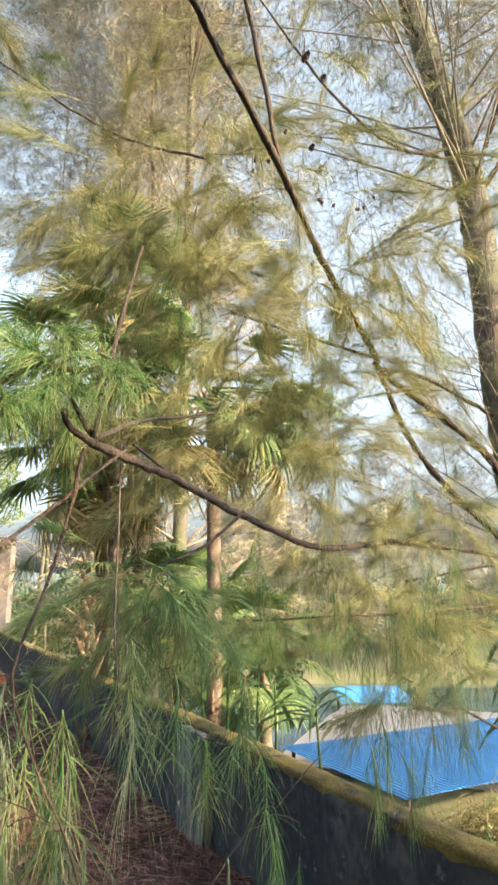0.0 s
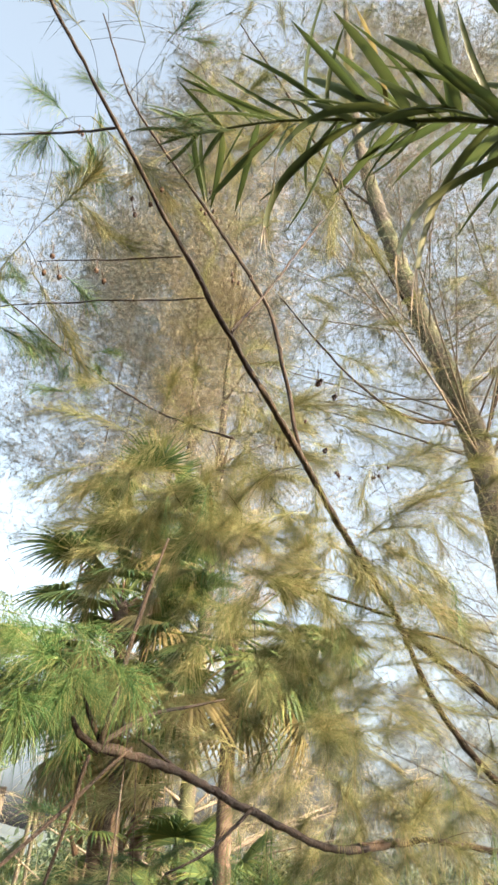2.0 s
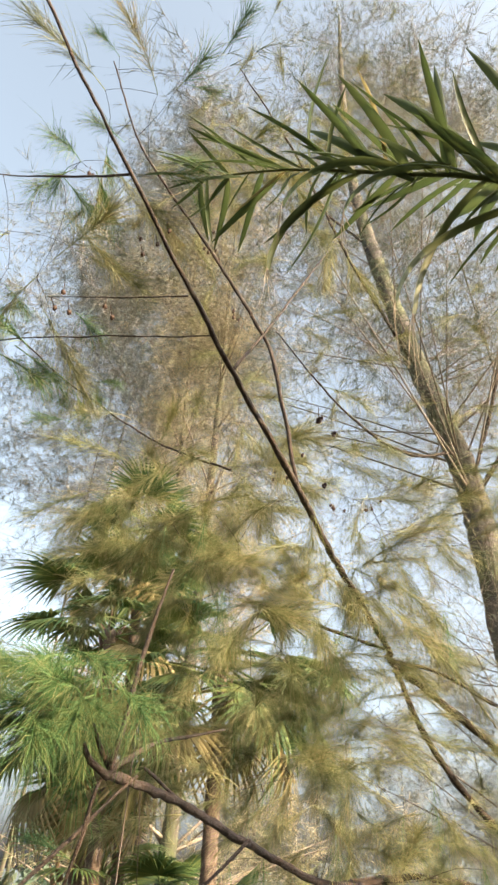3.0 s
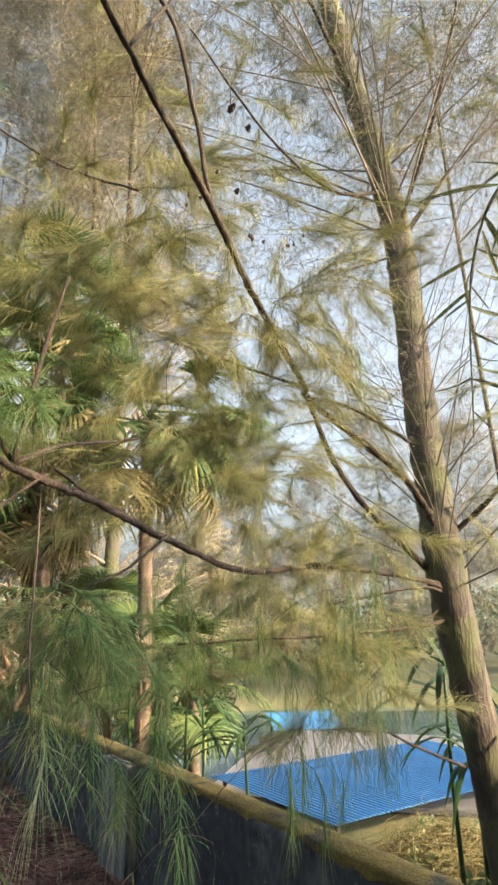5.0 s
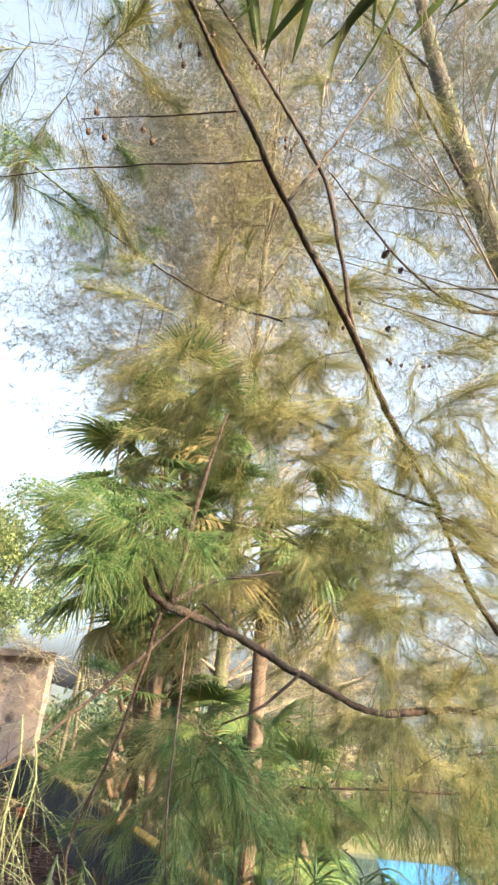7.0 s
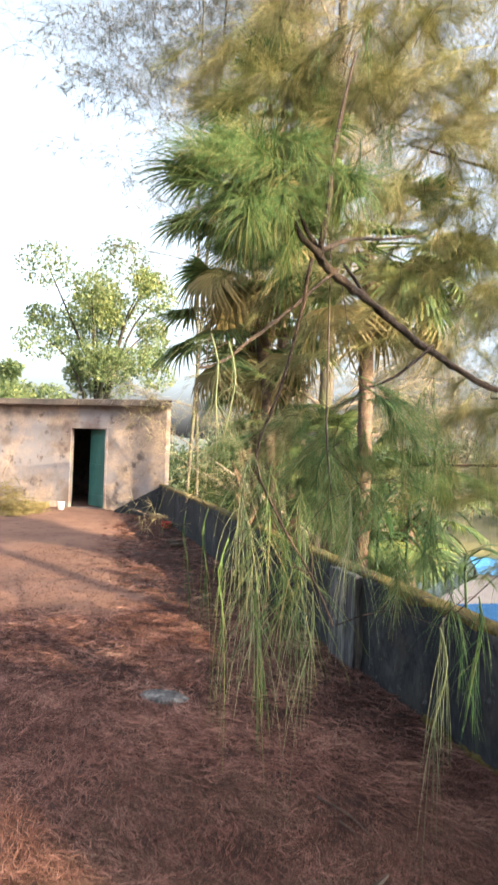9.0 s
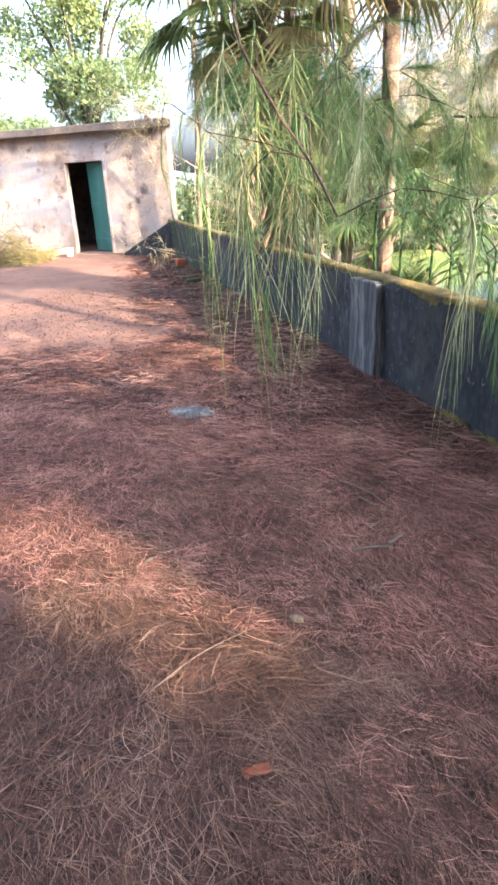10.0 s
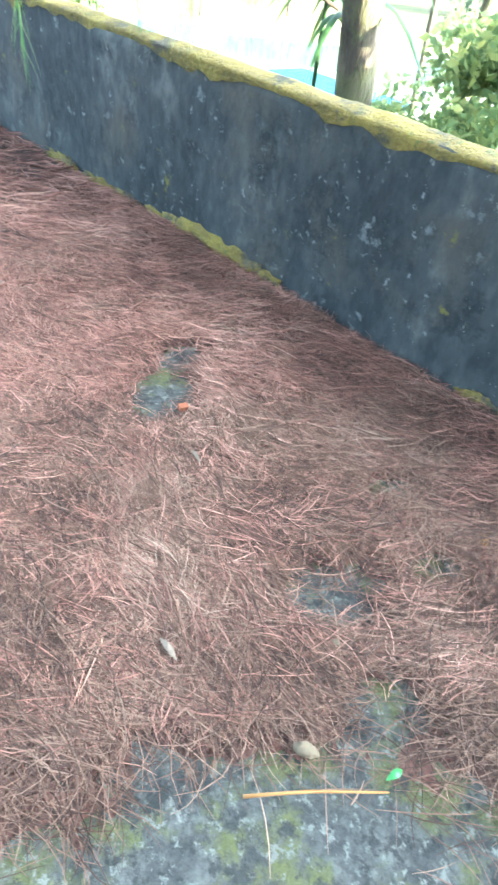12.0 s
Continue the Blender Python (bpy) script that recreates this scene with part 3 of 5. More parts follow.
# ---------------------------------------------------------------- hut
def hut():
    h = thing("hut", (-9.4, 15.0, 0), "weathered plaster hut with flat slab roof and open teal door", "hut")
    x0, x1, y0, y1, top, th = -13.2, -5.9, 13.1, 17.2, 2.52, 0.23
    dx0, dx1, dz = -8.52, -7.44, 2.03
    bm = bmesh.new()
    for lo, hi in (((x0, y0, -0.1), (dx0, y0 + th, top)), ((dx1, y0, -0.1), (x1, y0 + th, top)), ((dx0, y0, dz), (dx1, y0 + th, top)), ((dx0, y0, -0.1), (dx1, y0 + th, 0.03))):
        box(lo, hi, bm=bm)
    child("front_wall", bm_mesh("front_wall", bm, M_SHADEPLASTER), h)
    skew = Matrix(((1, -0.52, 0, 0.52 * y0), (0, 1, 0, 0), (0, 0, 1, 0), (0, 0, 0, 1)))
    for nm, lo, hi in (("side_wall", (x1 - th, y0 + th, -0.1), (x1, y1, top)), ("side_wall", (x0, y0 + th, -0.1), (x0 + th, y1, top)), ("back_wall", (x0 + th, y1 - th, -0.1), (x1 - th, y1, top))):
        child(nm, bm_mesh(nm, box(lo, hi, m=skew), M_SHADEPLASTER), h)
    child("roof_slab", bm_mesh("roof_slab", box((x0 - 0.3, y0 - 0.32, top), (x1 + 0.10, y1 + 0.3, top + 0.15), 0.02, m=skew, cuts=6, rough=0.012), M_ROOFSLAB), h, "grey weather-blackened roof slab")
    child("plinth", bm_mesh("plinth", box((x0, y0 - 0.35, -0.1), (dx0 - 0.25, y0 - 0.003, 0.16), 0.03, cuts=4, rough=0.02), M_SHADEPLASTER), h, "low worn plaster plinth")
    fr = bmesh.new()
    for lo, hi in (((dx0, y0 - 0.012, 0.03), (dx0 + 0.06, y0 + 0.09, dz)), ((dx1 - 0.06, y0 - 0.012, 0.03), (dx1, y0 + 0.09, dz)), ((dx0 + 0.06, y0 - 0.012, dz - 0.06), (dx1 - 0.06, y0 + 0.09, dz))):
        box(lo, hi, 0.006, fr)
    child("door_frame", bm_mesh("door_frame", fr, M_SHADEPLASTER), h)
    # the leaf stands open inward, hinged at the right jamb
    hinge = Matrix.Translation((dx1 - 0.06, y0 + 0.10, 0.05)) @ Matrix.Rotation(radians(-30), 4, "Z")
    door = child("door", bm_mesh("door", box((-0.84, 0, 0), (0, 0.035, 1.9), 0.004, m=hinge), M_TEAL), h, "teal painted plank door leaf standing open")
    bpy.context.view_layer.update()
    for z in (0.18, 0.95, 1.7):
        child("ledge", bm_mesh("ledge", box((-0.82, -0.022, z), (-0.02, -0.001, z + 0.10), 0.004, m=hinge), M_TEAL), door)
    child("floor_inside", bm_mesh("floor_inside", box((x0 + th, y0 + th, -0.05), (x1 - th, y1 - th, 0.02), m=skew), M_ROOFSLAB), h)
    # a small finial of stones on the roof edge
    bm = bmesh.new()
    bmesh.ops.create_icosphere(bm, subdivisions=2, radius=0.07)
    for v in bm.verts:
        v.co = v.co * (1 + 0.3 * noise.noise(v.co * 15)) + Vector((-6.35, y0 + 0.1, top + 0.20))
    child("roof_stone", bm_mesh("roof_stone", bm, M_ROOFSLAB), h)


hut()


# ---------------------------------------------------------------- lower ground, pond, woods
def lower_ground():
    r = np.concatenate([np.linspace(0, 60, 61), np.geomspace(64, 3000, 34)])
    th = np.linspace(0, 2 * math.pi, 97)[:-1]
    R, T = np.meshgrid(r, th, indexing="ij")
    x, y = R * np.cos(T), R * np.sin(T) + 8
    z = -3.5 + 0.18 * rough_field(x, y, 0.35, 21)
    pond = ((x - 8) / 24) ** 2 + ((y - 28.5) / 8.0) ** 2 + 0.25 * rough_field(x, y, 0.3, 23)
    z = z - 1.4 / (1 + np.exp(np.clip((pond - 1) * 7, -50, 50)))
    v = np.stack([x, y, z], -1).reshape(-1, 3)
    n, k = len(r), len(th)
    i, j = np.meshgrid(np.arange(n - 1), np.arange(k), indexing="ij")
    j2 = (j + 1) % k
    a, b, c, d = i * k + j, (i + 1) * k + j, (i + 1) * k + j2, i * k + j2
    return v, np.concatenate([np.stack([a, b, c], -1).reshape(-1, 3), np.stack([a, c, d], -1).reshape(-1, 3)])


solid("ground", tri_mesh("ground", *lower_ground(), M_GROUND, True), "dry grassy lower ground reaching to low hills", "ground", kind="structure")


def hills():
    a = np.linspace(-1.5, 1.5, 181)
    d = np.linspace(0, 1, 9)
    A, Dp = np.meshgrid(a, d, indexing="ij")
    rr = 230 + 150 * Dp
    top = 15 + 7 * np.sin(A * 3.1 + 0.6) + 3.5 * np.sin(A * 8.3) + 1.3 * np.sin(A * 41) + 0.9 * np.sin(A * 97)
    v = np.stack([rr * np.sin(A), rr * np.cos(A), -4 + top * np.sin(Dp * math.pi * 0.5) ** 0.6], -1).reshape(-1, 3)
    i, j = np.meshgrid(np.arange(180), np.arange(8), indexing="ij")
    p, q, r, t = i * 9 + j, (i + 1) * 9 + j, (i + 1) * 9 + j + 1, i * 9 + j + 1
    return v, np.concatenate([np.stack([p, q, r], -1).reshape(-1, 3), np.stack([p, r, t], -1).reshape(-1, 3)])


solid("backdrop", tri_mesh("backdrop", *hills(), M_HILL, True), "low wooded hills in the distance, haze painted into their blue-green", "hills", kind="structure")
w = solid("water", bm_mesh("water", box((-24, 17, -4.6), (46, 44, -3.95)), M_WATER), "still pale pond water reflecting the sky", "water", kind="structure")


def leaf_cloud(centres, radii, per, size, seed, flat=0.75):
    """Small bent leaves in clumps: four triangles each."""
    g = np.random.default_rng(seed)
    c = np.repeat(np.asarray(centres, float), per, 0)
    rr = np.repeat(np.asarray(radii, float), per)[:, None]
    o = unit(g.normal(0, 1, (len(c), 3))) * g.uniform(0.35, 1.0, (len(c), 1)) ** 0.6 * rr * [1, 1, flat]
    p = c + o
    n = len(p)
    t = unit(g.normal(0, 1, (n, 3)) + [0, 0, -0.35])
    s = unit(np.cross(t, g.normal(0, 1, (n, 3))))
    up = np.cross(s, t)
    L = (size * g.uniform(0.6, 1.3, n))[:, None]
    v = np.stack([p, p + t * L * 0.5 + s * L * 0.27 + up * L * 0.06, p + t * L, p + t * L * 0.5 - s * L * 0.27 + up * L * 0.06, p + t * L * 0.52 - up * L * 0.04], 1)
    f = np.array([[0, 1, 4], [1, 2, 4], [2, 3, 4], [3, 0, 4]])
    return v.reshape(-1, 3), (f[None] + 5 * np.arange(n)[:, None, None]).reshape(-1, 3)


def far_woods():
    g = np.random.default_rng(31)
    cs, rs = [], []
    for _ in range(210):
        a, d = g.uniform(-1.0, 0.85), g.uniform(46, 95)
        x, y = d * math.sin(a), d * math.cos(a)
        hgt = g.uniform(3.0, 6.5)
        for k in range(3):
            cs.append((x + g.normal(0, 1.2), y + g.normal(0, 1.2), -3.0 + hgt * g.uniform(0.25, 0.95)))
            rs.append(g.uniform(1.3, 2.6))
    return leaf_cloud(cs, rs, 90, 0.62, 32)


solid("far_woods", tri_mesh("far_woods", *far_woods(), M_WOODS), "green woods along the far bank, haze put into the leaf colour", "woods", kind="stuff")


def bank_bushes():
    g = np.random.default_rng(41)
    cs, rs = [], []
    for _ in range(46):
        u, v = g.uniform(9.5, 26), g.uniform(0.9, 8)
        p = WALL_M @ Vector((u, v, 0))
        cs.append((p.x, p.y, g.uniform(-2.2, 1.0) + 0.02 * u))
        rs.append(g.uniform(0.6, 1.3))
    return leaf_cloud(cs, rs, 560, 0.12, 42)


solid("bank_bushes", tri_mesh("bank_bushes", *bank_bushes(), M_SHRUB), "soft green shrubs growing below the terrace wall", "shrubs", kind="stuff")
# near shrubs at the wall's other end
def side_bushes():
    g = np.random.default_rng(43)
    cs, rs = [], []
    for _ in range(44):
        u, v = g.uniform(-4.5, -0.25), g.uniform(0.6, 2.8)
        p = WALL_M @ Vector((u, v, 0))
        cs.append((p.x, p.y, g.uniform(-2.0, 0.75) + 0.12 * v))
        rs.append(g.uniform(0.25, 0.5))
    for _ in range(46):
        u, v = g.uniform(-0.7, 0.75), g.uniform(1.4, 3.0)
        p = WALL_M @ Vector((u, v, 0))
        cs.append((p.x, p.y, g.uniform(-0.5, 1.0 if u < 0.3 else 0.35)))
        rs.append(g.uniform(0.2, 0.4))
    return leaf_cloud(cs, rs, 420, 0.075, 44)


solid("wall_shrubs", tri_mesh("wall_shrubs", *side_bushes(), M_BROAD), "sunlit leafy shrubs just beyond the parapet", "shrubs", kind="stuff")

def brush_green():
    g = np.random.default_rng(47)
    cs = [(g.uniform(3.2, 6.6), g.uniform(10.6, 13.2), g.uniform(-3.0, -2.15)) for _ in range(16)]
    return leaf_cloud(cs, g.uniform(0.25, 0.45, 16), 260, 0.09, 48)


solid("low_bush", tri_mesh("low_bush", *brush_green(), M_BROAD), "low green bush growing through dry brush", "bush", kind="stuff")

# pale earth yard beside the pond
bm = box((-6, -4.5, -0.12), (7, 4.5, 0.05), 0.04, cuts=6, rough=0.08, m=pose(6.5, 21.5, -3.35, 0, 0, -18))
solid("earth_yard", bm_mesh("earth_yard", bm, M_SAND), "pale trodden earth beside the pond", "yard", kind="structure")


def ribbed_roof(name, at, turn, length, depth, pitch, label):
    """A shed under a sheet of ribbed metal on four posts."""
    shed = thing(name, at, label, "roof")
    n = int(depth / 0.13)
    prof = []
    for i in range(n):
        y = i * depth / n
        prof += [(y, 0.0), (y + 0.055, 0.0), (y + 0.075, 0.028), (y + 0.11, 0.028)]
    bm = bmesh.new()
    s, c = math.sin(radians(pitch)), math.cos(radians(pitch))
    m = pose(*at, 0, 0, turn)
    rings = [[bm.verts.new(m @ Vector((x, y * c - z * s, y * s + z * c))) for y, z in prof] for x in (0, length * 0.33, length * 0.66, length)]
    for a, b in zip(rings, rings[1:]):
        for i in range(len(prof) - 1):
            bm.faces.new((a[i], b[i], b[i + 1], a[i + 1]))
    ext = bmesh.ops.extrude_face_region(bm, geom=bm.faces[:])
    bmesh.ops.translate(bm, vec=(0, 0, -0.012), verts=[v for v in ext["geom"] if isinstance(v, bmesh.types.BMVert)])
    child("roof_sheet", bm_mesh("roof_sheet", bm, M_BLUE), shed, "blue ribbed metal sheet")
    for x, y in ((0.2, 0.2), (length - 0.2, 0.2), (0.2, depth - 0.3), (length - 0.2, depth - 0.3)):
        q = m @ Vector((x, y * c, y * s - 0.03))
        child("post", tri_mesh("post", *tube([(q.x, q.y, -4.6), (q.x, q.y, q.z)], [0.05, 0.05], 8, 1.0), M_DARKWOOD), shed)


ribbed_roof("blue_shed", (8.95, 17.55, -2.55), 123.7, 4.4, 8.15, 1.4, "blue ribbed metal shed roof below the terrace")
ribbed_roof("small_blue_shed", (2.0, 27.0, -3.2), 5, 3.0, 2.5, 6, "small blue metal roof by the pond")


def straw_heap(name, at, size, count, seed, label, fine=1.0):
    g = np.random.default_rng(seed)
    o = g.uniform(-1, 1, (count, 3)) * size
    o[:, 2] = np.abs(o[:, 2]) * np.clip(1 - (o[:, 0] / size[0]) ** 2 - (o[:, 1] / size[1]) ** 2, 0.02, 1)
    way = g.normal(0, 1, (count, 3)) * [1, 1, 0.5]
    ln = g.uniform(0.3, 0.7, count) * (0.4 + size[0] * 0.25)
    base = o + np.array(at) - unit(way) * ln[:, None] * 0.5
    base[:, 2] = np.maximum(base[:, 2], at[2] + 0.01)
    way[:, 2] = np.abs(way[:, 2])
    return solid(name, tri_mesh(name, *needle_set(base, way, ln, fine * (0.004 + 0.004 * size[0]), 0.5), M_STRAW), label, "straw", kind="stuff")


straw_heap("straw_pile", (-9.2, 11.3, 0.0), (1.0, 0.7, 0.75), 1600, 51, "yellow heap of dry straw in front of the hut")
straw_heap("dry_brush", (3.9, 11.2, -3.4), (2.3, 1.9, 1.6), 26000, 52, "pale brown dry brush below the wall", 0.45)


# ---------------------------------------------------------------- casuarina near the camera
def spike_set(base, way, length, radius):
    """The cheapest needles: three-sided spikes."""
    base, way = np.asarray(base, float), unit(np.asarray(way, float))
    n = len(base)
    length = np.broadcast_to(np.asarray(length, float), (n,))[:, None]
    ref = np.where(np.abs(way[:, 2:3]) > 0.9, [[1.0, 0, 0]], [[0, 0, 1.0]])
    a = unit(np.cross(way, ref))
    b = np.cross(way, a)
    v = np.stack([base + radius * (math.cos(q) * a + math.sin(q) * b) for q in (0.3, 2.394, 4.489)] + [base + way * length], 1)
    one = np.array([[0, 1, 3], [1, 2, 3], [2, 0, 3]])
    return v.reshape(-1, 3), (one[None] + 4 * np.arange(n)[:, None, None]).reshape(-1, 3)


def feathery(line, seed, count, low, reach, per, length, radius, thick=1.0):
    """Rising limbs, twigs and hanging needles round a trunk line, from the share low of its height up."""
    g = np.random.default_rng(seed)
    s = np.linspace(0, 1, len(line))
    limbs, a0, a1 = [], [], []
    for i in range(count):
        k = g.uniform(low, 0.99)
        p = np.array([np.interp(k, s, line[:, j]) for j in range(3)])
        a, L = g.uniform(0, 6.283), (reach * ((1 - k) / (1 - low)) ** 0.6 + 0.7) * g.uniform(0.6, 1.2)
        e = g.uniform(0.3, 0.95)
        q = [p + np.array([math.cos(a) * math.cos(e) * L * u, math.sin(a) * math.cos(e) * L * u, math.sin(e) * L * u - 0.12 * L * u * u]) for u in (0, 0.35, 0.7, 1)]
        limbs.append(tube(q, [thick * (0.03 * (1 - k) + 0.010), thick * (0.016 * (1 - k) + 0.007), 0.006 * thick, 0.003 * thick], 5, 0.5))
        for u in g.uniform(0.2, 1, 13):
            c = q[0] + (q[3] - q[0]) * u
            for _ in range(3):
                d = np.array([g.normal(), g.normal(), g.normal(0.35, 0.5)])
                a0.append(c)
                a1.append(c + d / np.linalg.norm(d) * g.uniform(0.2, 0.8))
    a0, a1 = np.array(a0), np.array(a1)
    limbs.append(spike_set(a0, a1 - a0, np.linalg.norm(a1 - a0, axis=1), radius * 0.75))
    f = np.where(g.random((len(a0) * per, 1)) < 0.7, g.normal(0.95, 0.06, (len(a0) * per, 1)), g.normal(0.5, 0.06, (len(a0) * per, 1)))
    base = np.repeat(a0, per, 0) * (1 - f) + np.repeat(a1, per, 0) * f
    way = g.normal(0, 0.45, base.shape) + [0, 0, -0.45] + 0.8 * unit(np.repeat(a1 - a0, per, 0))
    return join(limbs), spike_set(base, way, g.uniform(0.4, 1.0, len(base)) * length, radius)


def brush(count, stem, length, radius, sag, cone, seed):
    """A twig end with needles: the stem runs along +x and droops a little."""
    g = np.random.default_rng(seed)
    s = np.linspace(0, 1, 6)
    line = np.stack([stem * s, 0.03 * stem * np.sin(3 * s), -0.25 * stem * s ** 2], -1)
    st = tube(line, 0.0010 * (1 - 0.6 * s) + 0.0005, 5, 1, smooth=False)
    k = g.uniform(0.1, 1.0, count) ** 0.7
    base = np.stack([np.interp(k, s, line[:, i]) for i in range(3)], -1)
    a = g.uniform(0, 6.283, count)
    q = np.tan(g.uniform(0.15, cone, count))
    way = np.stack([np.ones(count), np.cos(a) * q, np.sin(a) * q + 0.1], -1)
    return join([st, needle_set(base, way, g.uniform(0.55, 1.0, count) * length, radius, g.uniform(0.5, 1.3, count) * sag)])


def hang_set(base, way, length, radius, droop):
    """Long limp needles: each leaves its base along way and bends down until it hangs."""
    n = len(base)
    w, p = unit(way), base.copy()
    ref = unit(np.cross(w, [[0.31, 0.87, 0.2]]))
    rows, steps = [], 5
    for i in range(steps + 1):
        r = radius * (1 - 0.75 * i / steps)
        b2 = unit(np.cross(w, ref))
        a2 = np.cross(b2, w)
        rows.append(np.stack([p + r * (math.cos(q) * a2 + math.sin(q) * b2) for q in (0.3, 2.394, 4.489)], 1))
        p = p + w * (length / steps)[:, None]
        w = unit(w + np.array([[0, 0, -1.0]]) * droop[:, None] / steps * 1.6)
    v = np.concatenate(rows, 1)
    one = np.array([t for i in range(steps) for j in range(3) for t in ((3 * i + j, 3 * i + (j + 1) % 3, 3 * i + 3 + j), (3 * i + (j + 1) % 3, 3 * i + 3 + (j + 1) % 3, 3 * i + 3 + j))])
    return v.reshape(-1, 3), (one[None] + 3 * (steps + 1) * np.arange(n)[:, None, None]).reshape(-1, 3)


def tassel(count, length, radius, seed, spread=0.5, droop=1.6):
    """A drooping bunch of long needles round a short hanging stem: they leave it outward and hang down."""
    g = np.random.default_rng(seed)
    line = np.array([(0, 0, 0.10), (0.012, 0.004, 0.05), (0.004, 0, 0.0), (-0.006, 0.004, -0.05)])
    st = tube(line, [0.0013, 0.0013, 0.0011, 0.0007], 5, 0.05)
    a, q = g.uniform(0, 6.283, count), g.uniform(0.05, 1.0, count) * spread
    k = g.uniform(0, 1, count)
    base = np.stack([np.interp(k, [0, 0.33, 0.66, 1], line[::-1, i]) for i in range(3)], -1)
    way = np.stack([np.cos(a) * q, np.sin(a) * q, g.uniform(-1.0, -0.25, count)], -1)
    return join([st, hang_set(base, way, g.uniform(0.35, 1.0, count) * length, radius, g.uniform(0.6, 1.3, count) * droop)])


def seed_cone_mesh():
    bm = bmesh.new()
    bmesh.ops.create_icosphere(bm, subdivisions=2, radius=0.0085)
    for i, v in enumerate(bm.verts):
        v.co *= 0.8 + (0.22 if i % 3 == 0 else -0.08)
        v.co.z *= 1.25
    for a in range(3):
        q = [bm.verts.new((0.0015 * math.cos(a * 2.1 + k), 0.0015 * math.sin(a * 2.1 + k), 0.008 + 0.028 * h)) for k, h in ((0, 0), (2.1, 0), (2.1, 1), (0, 1))]
        bm.faces.new(q)
    return bm_mesh("cone", bm, M_CONE)


